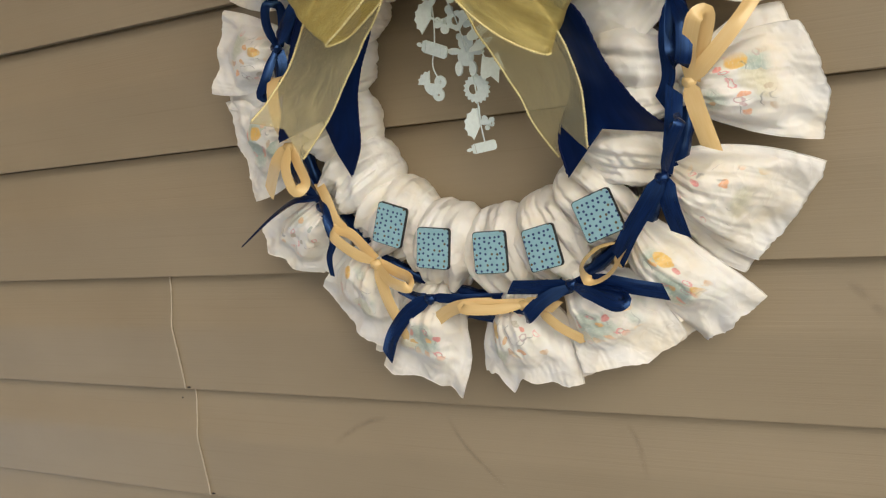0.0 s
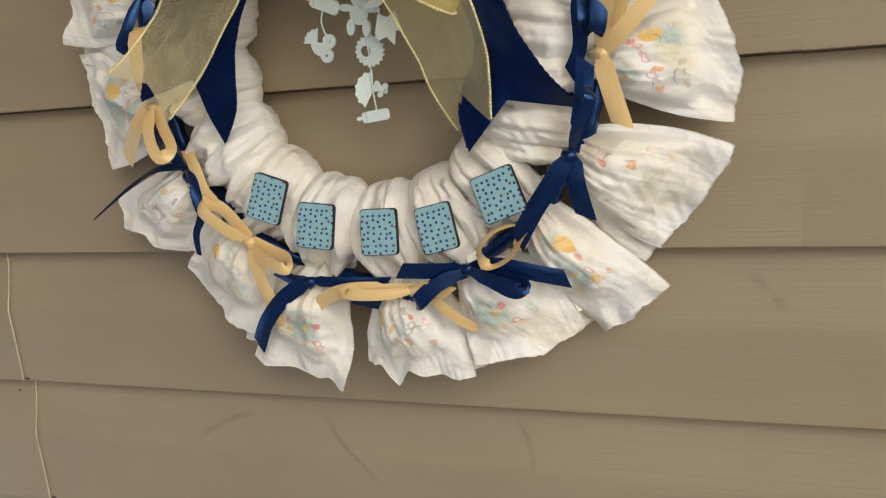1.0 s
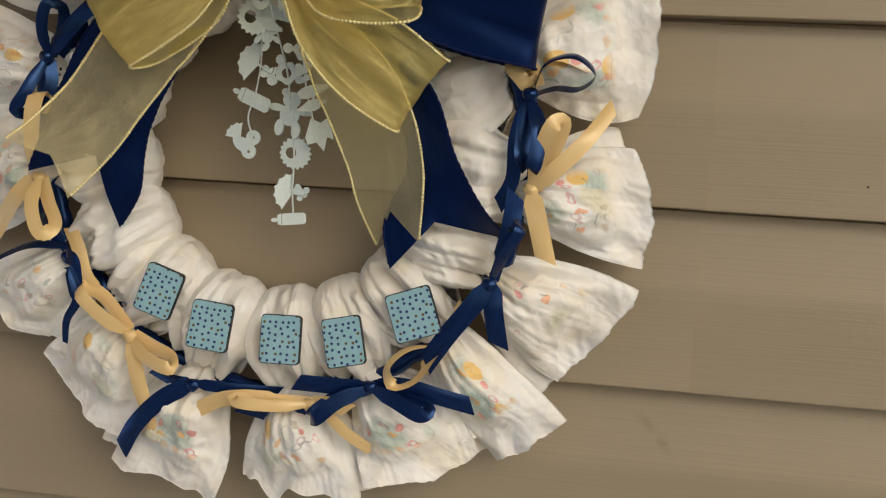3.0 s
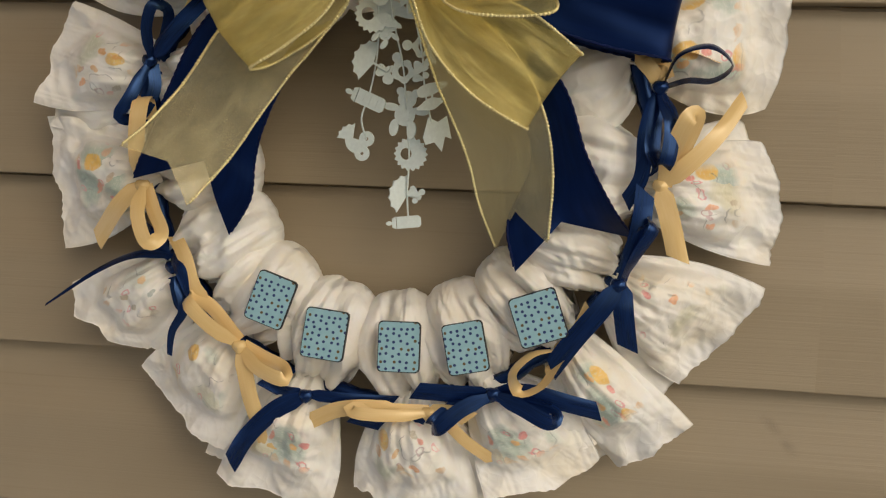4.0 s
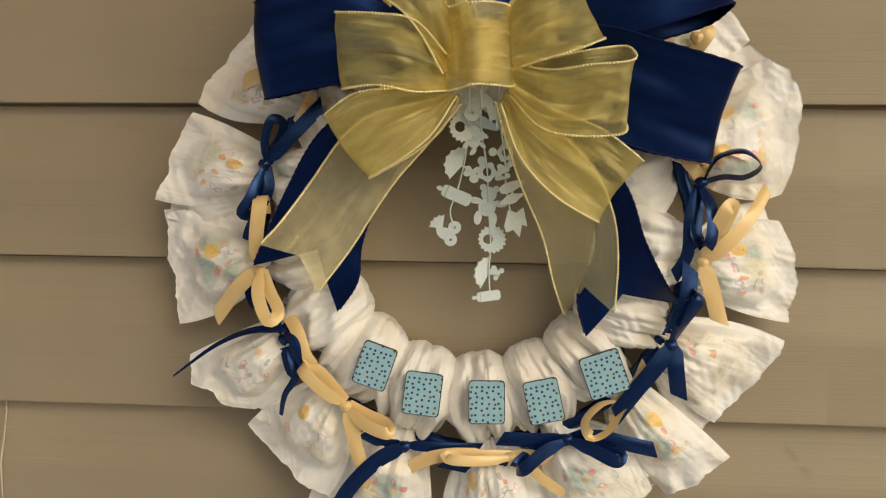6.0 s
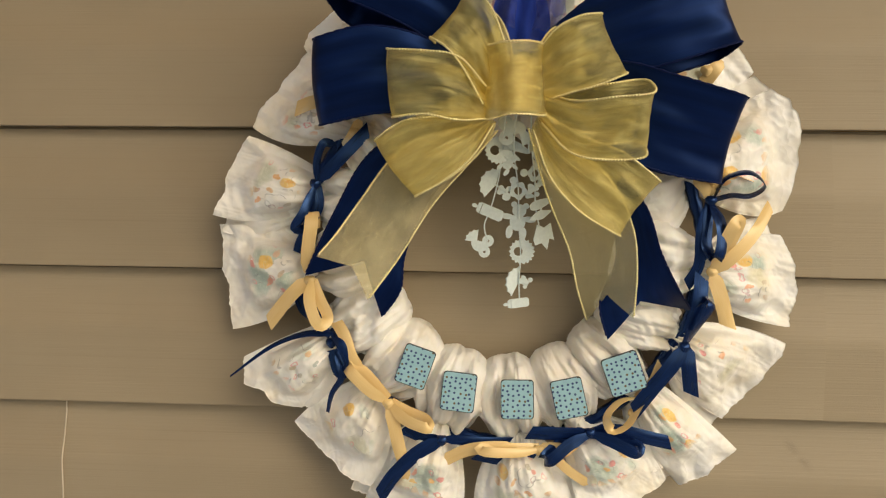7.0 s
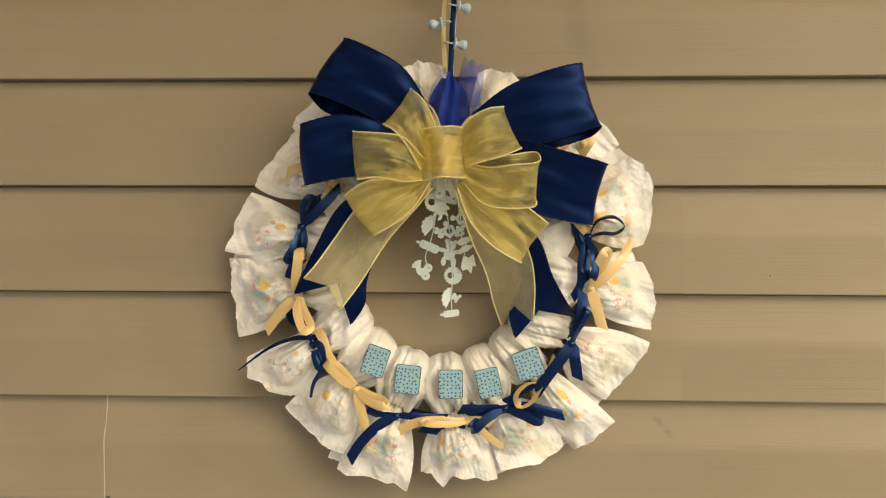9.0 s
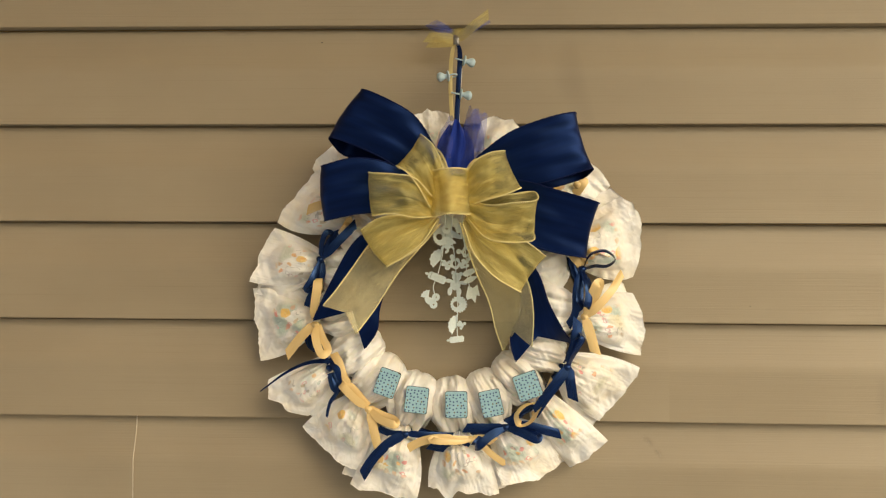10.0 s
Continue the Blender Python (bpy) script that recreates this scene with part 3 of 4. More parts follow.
diaper(-7, (0.235, -0.026, 1.538), (0.245, -0.026, 1.460), 0.009)
diaper(-27, (0.246, -0.015, 1.444), (0.196, -0.014, 1.375), 0.002)
diaper(-45, (0.204, -0.038, 1.355), (0.158, -0.030, 1.319), 0.001)
diaper(-66, (0.146, -0.034, 1.327), (0.072, -0.058, 1.304), 0.006, ((0.1, 0.5, 0.004),))
diaper(-85, (0.069, -0.058, 1.292), (-0.019, -0.046, 1.296), 0.001, ((-0.45, 0.3, 0.013),))
diaper(-109, (-0.033, -0.058, 1.281), (-0.116, -0.044, 1.299), 0.001, ((0.9, 0.3, 0.004),))
diaper(-131, (-0.108, -0.050, 1.318), (-0.180, -0.026, 1.366), 0.004)
diaper(-152, (-0.172, -0.036, 1.380), (-0.219, -0.050, 1.428), 0.012, ((-0.35, 0.3, 0.007),))
diaper(-174, (-0.233, -0.028, 1.449), (-0.243, -0.028, 1.541), 0.002)
diaper(163, (-0.245, -0.042, 1.550), (-0.212, -0.040, 1.617), 0.002)
diaper(141, (-0.211, -0.038, 1.624), (-0.160, -0.022, 1.693), 0.004)
diaper(121, (-0.169, -0.024, 1.693), (-0.120, -0.024, 1.742), 0.006)
diaper(99, (-0.043, -0.024, 1.761), (0.004, -0.024, 1.763), 0.005)
diaper(75, (0.045, -0.024, 1.754), (0.096, -0.024, 1.744), 0.008)
diaper(49, (0.140, -0.026, 1.726), (0.206, -0.034, 1.672), 0.006)
order = sorted(range(len(DIAPERS)), key=lambda i: DIAPERS[i][0])
for n, i in enumerate(order):
    a, corner_b, corner_a, bulge, tips = DIAPERS[i]
    before = DIAPERS[order[n - 1]][0] - (360 if n == 0 else 0)
    after = DIAPERS[order[(n + 1) % len(order)]][0] + (360 if n == len(order) - 1 else 0)
    roll_ = under(tube_piece(radians(a), radians((before - a) / 2 * 1.2), radians((after - a) / 2 * 1.2), i + 1), wreath)
    frill(radians(a), i + 1, corner_b, corner_a, bulge, tips).parent = roll_
    # the second, flatter sheet behind, a little turned against the first
    sway, grown = radians(random.Random(i + 40).choice((-3.5, -2.5, 2.5, 3.5))), 0.955 + 0.04 * random.Random(i).random()
    spun = []
    for p in (corner_b, corner_a):
        dx, dz = (p[0] - CX) * grown, (p[2] - CZ) * grown
        spun.append((CX + dx * math.cos(sway) - dz * math.sin(sway), p[1], CZ + dx * math.sin(sway) + dz * math.cos(sway)))
    frill(radians(a), i + 60, spun[0], spun[1], bulge * 0.6, (), 0.003, "back_sheet", 0.010, True).parent = roll_
band_pts = [ring(2 * math.pi * i / 60, CINCH - 0.001 + 0.0015 * math.sin(i * 1.7), 0, -0.040 + 0.003 * math.sin(i * 1.1)) for i in range(61)]
under(tagged(tube("ribbon_band", band_pts, 0.0055, NAVY_THIN, n=180, sides=8, ridges=0.12), "dark navy satin ribbon round the wreath"), wreath)


# ---- ribbons ----
def crinkle(g, amount, seed):
    for i in range(g.shape[0]):
        for j in range(g.shape[1]):
            x, y, z = g[i, j]
            g[i, j, 1] += amount * (wob(x + seed, y, z, 28.0) + 0.5 * wob(x, y + seed, z, 70.0))
    return g


def between(a_pts, b_pts, n, m, cup=0.0):
    """A band between two edges, its middle raised by cup of its width."""
    a, b = spline(a_pts, n), spline(b_pts, n)
    w = np.linspace(0, 1, m)
    g = a[:, None] * (1 - w)[None, :, None] + b[:, None] * w[None, :, None]
    along = np.gradient((a + b) / 2, axis=0)
    up = np.cross(along, b - a)
    up /= np.linalg.norm(up, axis=1)[:, None] + 1e-12
    wide = np.linalg.norm(b - a, axis=1)
    g += (cup * wide)[:, None, None] * (4 * w * (1 - w))[None, :, None] * up[:, None]
    return g


def beads(edge, parent, pitch=0.0023, r=0.0011):
    """A row of small metal beads along an edge."""
    run = np.linalg.norm(np.diff(edge, axis=0), axis=1).sum()
    places = spline(edge[:: max(1, len(edge) // 24)], max(3, int(run / pitch)))
    v, f = [], []
    ball = [(0, 0, 1), (0.89, 0, 0.45), (0.28, 0.85, 0.45), (-0.72, 0.53, 0.45), (-0.72, -0.53, 0.45), (0.28, -0.85, 0.45),
            (0.72, 0.53, -0.45), (-0.28, 0.85, -0.45), (-0.89, 0, -0.45), (-0.28, -0.85, -0.45), (0.72, -0.53, -0.45), (0, 0, -1)]
    tri = [(0, 1, 2), (0, 2, 3), (0, 3, 4), (0, 4, 5), (0, 5, 1), (1, 6, 2), (2, 7, 3), (3, 8, 4), (4, 9, 5), (5, 10, 1),
           (6, 7, 2), (7, 8, 3), (8, 9, 4), (9, 10, 5), (10, 6, 1), (11, 7, 6), (11, 8, 7), (11, 9, 8), (11, 10, 9), (11, 6, 10)]
    for i, p in enumerate(places):
        k = r * (0.85 + 0.3 * ((i * 7919) % 13) / 13)
        f += [tuple(len(v) + q for q in t) for t in tri]
        v += [tuple(p + k * np.array(b)) for b in ball]
    ob = link_mesh("beaded_edge", v, f, BEAD)
    return under(tagged(ob, "row of tiny gold beads", kind="stuff"), parent)


def trim(g, kind, parent):
    for edge in (g[:, 0], g[:, -1]):
        if kind == "beads":
            beads(edge, parent)
            under(tube("edge_wire", edge[::2], 0.0007, BEAD, n=60, sides=5), parent)
        else:
            under(tube("hem", edge[::2], 0.0008, HEM, n=110, sides=6, ridges=0.35), parent)


def bow_loop(name, a, b, back, mat, parent, kind, cup=0.04, seed=0, label="", rough=0.0010):
    """A loop of ribbon that leaves the knot in front, turns at its tip and comes back behind."""
    full = []
    for e in (a, b):
        e = [np.array(p) for p in e]
        out = (e[-1] - e[-2]) / np.linalg.norm(e[-1] - e[-2])
        k = np.array(back)
        full.append(e + [e[-1] + 0.5 * k + 0.004 * out] + [p + k * w for p, w in zip(e[:0:-1], (1.0, 0.95, 0.8, 0.7, 0.6))] + [e[0] + 0.4 * k])
    g = between(full[0], full[1], 70, 26, cup)
    run, wd = np.linspace(0, 1, 70), np.linspace(0, 1, 26)
    if kind == "beads":
        wide = np.linalg.norm(g[:, -1] - g[:, 0], axis=1)[:, None] * wd[None]
        along = np.linspace(0, np.linalg.norm(np.diff(g[:, 13], axis=0), axis=1).sum(), 70)[:, None]
        g[:, :, 1] += crumple(along + 0 * wide, wide, seed + 700, 26.0, 1.6, 0.0026, 0.6, 5) * np.minimum(1.0, 6 * wd * (1 - wd))[None]
    pleat = 0.0040 * (np.abs(2 * run - 1) ** 1.3)[:, None] * np.sin(13 * wd[None] + seed + 3 * run[:, None]) + 0.0016 * np.sin(7 * wd[None] + 13 * run[:, None] + seed) + 0.0009 * np.sin(19 * wd[None] - 21 * run[:, None] + 2 * seed)
    g[:, :, 1] += pleat * (1 if kind == "beads" else 0.5)
    g = crinkle(g, rough, seed)
    ob = under(sheet(name, g, mat), parent)
    if label:
        ob["label"] = label
    trim(g, kind, ob)
    return ob


def bow_tail(name, a, b, mat, parent, kind, notch=0.0, cup=0.03, seed=0, label="", rough=0.0030):
    """A hanging end, cut to a swallowtail."""
    n, m = 60, 17
    g = between(a, b, n, m, cup)
    w = np.linspace(-1, 1, m)
    axis = (g[-1] - g[-4]).mean(0)
    axis /= np.linalg.norm(axis)
    grow = np.linspace(0, 1, n) ** 6
    g = g - notch * grow[:, None, None] * (1 - np.abs(w))[None, :, None] * axis
    g = crinkle(g, rough, seed)
    ob = under(sheet(name, g, mat), parent)
    if label:
        ob["label"] = label
    trim(g, kind, ob)
    return ob


big = thing("ribbon_bow", (0.009, -0.120, 1.657), "large layered bow of navy satin and sheer gold ribbon", "bow")
NL, GL = "wide navy satin loop", "sheer gold organza loop"
# navy loops and tails
bow_loop("navy_loop", [(-0.004, -0.112, 1.701), (-0.032, -0.122, 1.744), (-0.062, -0.124, 1.763), (-0.096, -0.112, 1.778)], [(-0.026, -0.100, 1.666), (-0.062, -0.112, 1.692), (-0.096, -0.112, 1.709), (-0.135, -0.104, 1.723)], (0.010, 0.040, -0.016), NAVY, big, "hem", seed=1, label=NL)
bow_loop("navy_loop", [(-0.015, -0.112, 1.662), (-0.059, -0.118, 1.689), (-0.100, -0.126, 1.696), (-0.140, -0.124, 1.687)], [(-0.015, -0.105, 1.644), (-0.055, -0.112, 1.635), (-0.098, -0.116, 1.632), (-0.139, -0.107, 1.624)], (0.006, 0.034, 0.004), NAVY, big, "hem", seed=2, label=NL)
bow_loop("navy_loop", [(0.034, -0.112, 1.694), (0.076, -0.122, 1.725), (0.115, -0.122, 1.741), (0.153, -0.111, 1.751)], [(0.044, -0.104, 1.669), (0.090, -0.112, 1.664), (0.131, -0.122, 1.672), (0.172, -0.120, 1.685)], (-0.006, 0.042, -0.008), NAVY, big, "hem", seed=3, label=NL)
bow_loop("navy_loop", [(0.035, -0.112, 1.662), (0.086, -0.116, 1.671), (0.127, -0.120, 1.661), (0.180, -0.112, 1.646)], [(0.036, -0.104, 1.625), (0.098, -0.106, 1.598), (0.131, -0.104, 1.588), (0.168, -0.092, 1.582)], (-0.006, 0.034, 0.002), NAVY, big, "hem", seed=4, label=NL)
NT = "navy satin tail with a notched end"
bow_tail("navy_tail", [(-0.037, -0.096, 1.627), (-0.099, -0.086, 1.607), (-0.135, -0.082, 1.552), (-0.159, -0.074, 1.503)], [(-0.007, -0.096, 1.623), (-0.055, -0.082, 1.569), (-0.077, -0.078, 1.520), (-0.080, -0.076, 1.493), (-0.096, -0.072, 1.469)], NAVY, big, "hem", notch=0.036, seed=5, label=NT)
bow_tail("navy_tail", [(0.019, -0.096, 1.622), (0.078, -0.080, 1.570), (0.094, -0.070, 1.523), (0.081, -0.072, 1.484), (0.087, -0.082, 1.456)], [(0.048, -0.096, 1.622), (0.109, -0.092, 1.569), (0.126, -0.088, 1.527), (0.144, -0.074, 1.495), (0.159, -0.052, 1.476)], NAVY, big, "hem", notch=0.024, seed=6, label=NT)
# gold tails, thin enough to see through
TL = "see-through gold tail with beaded edges"
bow_tail("gold_tail", [(-0.019, -0.110, 1.625), (-0.073, -0.104, 1.609), (-0.108, -0.104, 1.567), (-0.125, -0.118, 1.541), (-0.137, -0.134, 1.525)], [(-0.003, -0.110, 1.620), (-0.027, -0.100, 1.593), (-0.052, -0.098, 1.564), (-0.078, -0.112, 1.522), (-0.099, -0.130, 1.492)], GOLD_SHEER, big, "beads", notch=0.012, seed=7, label=TL)
bow_tail("gold_tail", [(0.020, -0.110, 1.622), (0.037, -0.092, 1.569), (0.055, -0.082, 1.527), (0.063, -0.070, 1.495), (0.073, -0.052, 1.466)], [(0.040, -0.110, 1.620), (0.084, -0.104, 1.582), (0.101, -0.098, 1.550), (0.107, -0.092, 1.518), (0.106, -0.086, 1.475)], GOLD_SHEER, big, "beads", notch=0.024, seed=8, label=TL)
# gold loops
bow_loop("gold_loop", [(-0.012, -0.124, 1.652), (-0.032, -0.138, 1.672), (-0.057, -0.142, 1.676), (-0.083, -0.132, 1.678)], [(-0.012, -0.124, 1.628), (-0.032, -0.138, 1.627), (-0.057, -0.140, 1.631), (-0.079, -0.132, 1.629)], (0.006, 0.030, 0.004), GOLD, big, "beads", seed=11, label=GL)
bow_loop("gold_loop", [(-0.014, -0.128, 1.639), (-0.029, -0.138, 1.665), (-0.040, -0.140, 1.678), (-0.052, -0.134, 1.686)], [(0.005, -0.124, 1.670), (-0.001, -0.132, 1.690), (-0.010, -0.134, 1.709), (-0.025, -0.124, 1.723)], (0.008, 0.026, -0.006), GOLD, big, "beads", seed=12, label=GL)
bow_loop("gold_loop", [(0.027, -0.126, 1.680), (0.039, -0.136, 1.693), (0.055, -0.136, 1.701), (0.070, -0.126, 1.704)], [(0.031, -0.126, 1.642), (0.050, -0.138, 1.647), (0.069, -0.142, 1.652), (0.088, -0.136, 1.660)], (-0.004, 0.028, 0.002), GOLD, big, "beads", seed=13, label=GL)
bow_loop("gold_loop", [(0.032, -0.124, 1.647), (0.056, -0.138, 1.641), (0.080, -0.148, 1.643), (0.106, -0.148, 1.646)], [(0.030, -0.120, 1.626), (0.051, -0.130, 1.604), (0.075, -0.136, 1.599), (0.103, -0.136, 1.601)], (-0.002, 0.030, 0.012), GOLD, big, "beads", seed=14, label=GL)
bow_loop("gold_loop", [(-0.014, -0.116, 1.631), (-0.047, -0.124, 1.630), (-0.074, -0.126, 1.626), (-0.095, -0.118, 1.613)], [(-0.006, -0.116, 1.625), (-0.022, -0.122, 1.600), (-0.042, -0.126, 1.583), (-0.063, -0.124, 1.571)], (0.006, 0.026, 0.004), GOLD, big, "beads", seed=15, label=GL)
bow_loop("gold_loop", [(0.030, -0.112, 1.634), (0.058, -0.120, 1.617), (0.091, -0.118, 1.604), (0.119, -0.108, 1.584)], [(0.024, -0.112, 1.620), (0.037, -0.110, 1.586), (0.060, -0.110, 1.560), (0.090, -0.104, 1.542)], (-0.004, 0.020, 0.004), GOLD, big, "beads", seed=16, label=GL)
kg = crinkle(between([(-0.014, -0.112, 1.680), (-0.012, -0.128, 1.681), (0.007, -0.146, 1.682), (0.027, -0.130, 1.683), (0.030, -0.112, 1.680)], [(-0.014, -0.112, 1.633), (-0.012, -0.128, 1.628), (0.008, -0.146, 1.631), (0.031, -0.130, 1.631), (0.032, -0.112, 1.636)], 30, 14, 0.03), 0.003, 19)
kw, kl = np.linspace(0, 0.052, 14)[None], np.linspace(0, 0.06, 30)[:, None]
kg[:, :, 1] += crumple(kl + 0 * kw, kw, 911, 30.0, 1.6, 0.0022, 0.6, 5) + 0.0035 * np.exp(-((kl - 0.017 - 0.1 * kw) / 0.0022) ** 2)
kn = under(tagged(sheet("knot", kg, GOLD), "gathered gold centre of the bow"), big)
trim(kg, "beads", kn)
core = crinkle(between([(-0.012, -0.108, 1.674), (0.009, -0.126, 1.675), (0.029, -0.108, 1.674)], [(-0.011, -0.108, 1.636), (0.009, -0.126, 1.634), (0.029, -0.108, 1.636)], 14, 10, 0.05), 0.002, 21)
thicken(under(sheet("knot_lining", core, PALE), big), 0.0006)


# ---- narrow satin bows round the wreath ----
def satin(parent, name, mat, pts, width=0.0115, face=(0, -1, 0), taper=1.0, n=40):
    c = spline(pts, n)
    t = np.gradient(c, axis=0)
    t /= np.linalg.norm(t, axis=1)[:, None] + 1e-12
    f = np.array(face, float)
    if f.ndim == 1:
        f = np.tile(f, (n, 1))
    w = np.cross(t, f)
    w /= np.linalg.norm(w, axis=1)[:, None] + 1e-9
    for i in range(1, n):
        if w[i] @ w[i - 1] < 0:
            w[i] = -w[i]
    wd = width * np.linspace(1, taper, n)
    wd[: n // 6] *= np.linspace(0.45, 1, n // 6)
    k = np.linspace(-0.5, 0.5, 9)
    g = c[:, None] + w[:, None] * (wd[:, None] * k[None])[:, :, None]
    out = np.cross(w, t)
    out[out[:, 1] > 0] *= -1
    bend = 0.10 + 0.10 * np.sin(np.linspace(0, 5, n) + 40 * c[0, 0] + 60 * c[0, 2])
    g += out[:, None] * (wd[:, None] * bend[:, None] * (0.25 - k[None] ** 2) * 2.0)[:, :, None]
    if name in ("tail", "gold_end", "tulle_end"):
        lean = (1 if int(1e4 * abs(c[-1, 0])) % 2 else -1) * 0.7
        last = np.clip((np.arange(n) - n + 6) / 5, 0, 1)
        g += t[:, None] * (last[:, None] * wd[:, None] * lean * k[None])[:, :, None]
    return under(sheet(name, g, mat), parent)


def small_bow(colour, at):
    words = {"tan": "small tan satin bow tied round the wreath", "navy": "small navy satin bow tied round the wreath"}[colour]
    e = thing("satin_bow", at, words, "bow", "satin bows round the wreath")
    mat = TAN if colour == "tan" else NAVY_THIN
    c = np.array(at)
    u, v = np.meshgrid(np.linspace(0, 2 * np.pi, 14), np.linspace(-1, 1, 8), indexing="ij")
    r = np.sqrt(np.maximum(0, 1 - v**2)) ** 0.7
    g = np.stack([c[0] + 0.0050 * r * np.cos(u), c[1] - 0.002 + 0.0040 * v, c[2] + 0.0046 * r * np.sin(u) * (1 + 0.2 * np.sin(3 * u))], -1)
    under(sheet("knot", g, mat), e)
    return e, mat


SIDE = (0.25, -0.3, 0.9)
b, m = small_bow("tan", (-0.157, -0.064, 1.498))
satin(b, "tail", m, [(-0.158, -0.066, 1.499), (-0.171, -0.068, 1.487), (-0.194, -0.058, 1.460)])
satin(b, "loop", m, [(-0.155, -0.070, 1.498), (-0.154, -0.080, 1.481), (-0.145, -0.084, 1.463), (-0.140, -0.076, 1.468), (-0.148, -0.070, 1.483), (-0.155, -0.066, 1.498)], 0.0096, (0.15, -1, -0.1))
satin(b, "loop", m, [(-0.159, -0.068, 1.504), (-0.156, -0.076, 1.525), (-0.153, -0.079, 1.543), (-0.153, -0.074, 1.553), (-0.154, -0.066, 1.554), (-0.154, -0.062, 1.541)], 0.0109, (0.1, -0.98, 0.15))
b, m = small_bow("navy", (-0.140, -0.058, 1.445))
satin(b, "tail", m, [(-0.137, -0.066, 1.453), (-0.160, -0.067, 1.453), (-0.190, -0.062, 1.441), (-0.223, -0.074, 1.417)], 0.0075, (0.1, -0.75, 0.65), 0.2)
satin(b, "tail", m, [(-0.135, -0.064, 1.439), (-0.130, -0.066, 1.418), (-0.139, -0.064, 1.402), (-0.144, -0.058, 1.384)], 0.0085, (0.6, -0.8, 0.1), 0.4)
satin(b, "loop", m, [(-0.141, -0.060, 1.456), (-0.130, -0.070, 1.445), (-0.124, -0.068, 1.426), (-0.133, -0.062, 1.419), (-0.140, -0.058, 1.438)], 0.0091)
satin(b, "tail", m, [(-0.141, -0.062, 1.450), (-0.154, -0.060, 1.465), (-0.166, -0.052, 1.472), (-0.172, -0.048, 1.489)], 0.009)
b, m = small_bow("tan", (-0.091, -0.066, 1.396))
satin(b, "loop", m, [(-0.091, -0.068, 1.397), (-0.105, -0.076, 1.408), (-0.120, -0.080, 1.424), (-0.124, -0.072, 1.427), (-0.114, -0.066, 1.423), (-0.092, -0.066, 1.399)], 0.0100)
satin(b, "loop", m, [(-0.090, -0.068, 1.396), (-0.075, -0.078, 1.385), (-0.056, -0.082, 1.380), (-0.059, -0.072, 1.384), (-0.075, -0.066, 1.389), (-0.089, -0.066, 1.396)], 0.0096)
satin(b, "tail", m, [(-0.091, -0.068, 1.395), (-0.086, -0.072, 1.381), (-0.082, -0.072, 1.363), (-0.073, -0.064, 1.328)], 0.0110)
satin(b, "tail", m, [(-0.114, -0.066, 1.423), (-0.121, -0.070, 1.434), (-0.128, -0.068, 1.453), (-0.137, -0.062, 1.465)], 0.0105)
b, m = small_bow("navy", (-0.046, -0.066, 1.366))
satin(b, "tail", m, [(-0.045, -0.070, 1.367), (-0.064, -0.072, 1.357), (-0.085, -0.070, 1.336), (-0.099, -0.064, 1.314)], 0.0120)
satin(b, "tail", m, [(-0.047, -0.066, 1.366), (-0.063, -0.060, 1.365), (-0.081, -0.054, 1.370)], 0.0085)
satin(b, "tail", m, [(-0.045, -0.068, 1.367), (-0.018, -0.066, 1.365), (0.011, -0.058, 1.363)], 0.0080)
b, m = small_bow("tan", (0.035, -0.066, 1.360))
satin(b, "loop", m, [(0.036, -0.070, 1.361), (0.013, -0.078, 1.360), (-0.010, -0.080, 1.361), (-0.015, -0.076, 1.362), (0.004, -0.072, 1.362), (0.035, -0.066, 1.361)], 0.0078, (0, -0.9, 0.3))
satin(b, "tail", m, [(0.016, -0.070, 1.362), (-0.009, -0.072, 1.362), (-0.026, -0.070, 1.358), (-0.044, -0.066, 1.348)], 0.0105)
satin(b, "tail", m, [(0.035, -0.068, 1.361), (0.050, -0.070, 1.362), (0.062, -0.070, 1.359)], 0.0105)
satin(b, "tail", m, [(0.033, -0.064, 1.358), (0.016, -0.062, 1.347), (0.003, -0.058, 1.347), (-0.018, -0.056, 1.350)], 0.0110, (0, -1, -0.3)).data.materials[0] = NAVY_THIN
b, m = small_bow("navy", (0.076, -0.070, 1.377))
satin(b, "tail", m, [(0.075, -0.072, 1.376), (0.052, -0.074, 1.376), (0.026, -0.070, 1.375)], 0.0110)
satin(b, "loop", m, [(0.075, -0.074, 1.376), (0.058, -0.082, 1.369), (0.043, -0.084, 1.356), (0.039, -0.074, 1.355), (0.054, -0.068, 1.367), (0.074, -0.068, 1.375)], 0.0100)
satin(b, "loop", m, [(0.077, -0.074, 1.377), (0.093, -0.082, 1.373), (0.112, -0.084, 1.365), (0.115, -0.074, 1.367), (0.096, -0.068, 1.372), (0.078, -0.068, 1.376)], 0.0100)
satin(b, "tail", m, [(0.077, -0.070, 1.378), (0.100, -0.072, 1.379), (0.121, -0.070, 1.374), (0.142, -0.064, 1.368)], 0.0115)
b, m = small_bow("tan", (0.112, -0.062, 1.392))
satin(b, "loop", m, [(0.116, -0.064, 1.406), (0.099, -0.074, 1.404), (0.088, -0.080, 1.392), (0.094, -0.080, 1.381), (0.106, -0.074, 1.385), (0.116, -0.068, 1.400), (0.128, -0.064, 1.415)], 0.0087, (-0.55, -0.35, 0.7))
satin(b, "tail", m, [(0.113, -0.062, 1.402), (0.126, -0.066, 1.418), (0.133, -0.064, 1.433)], 0.0090)
satin(b, "tail", m, [(0.046, -0.066, 1.355), (0.059, -0.066, 1.343), (0.077, -0.060, 1.329)], 0.0080)
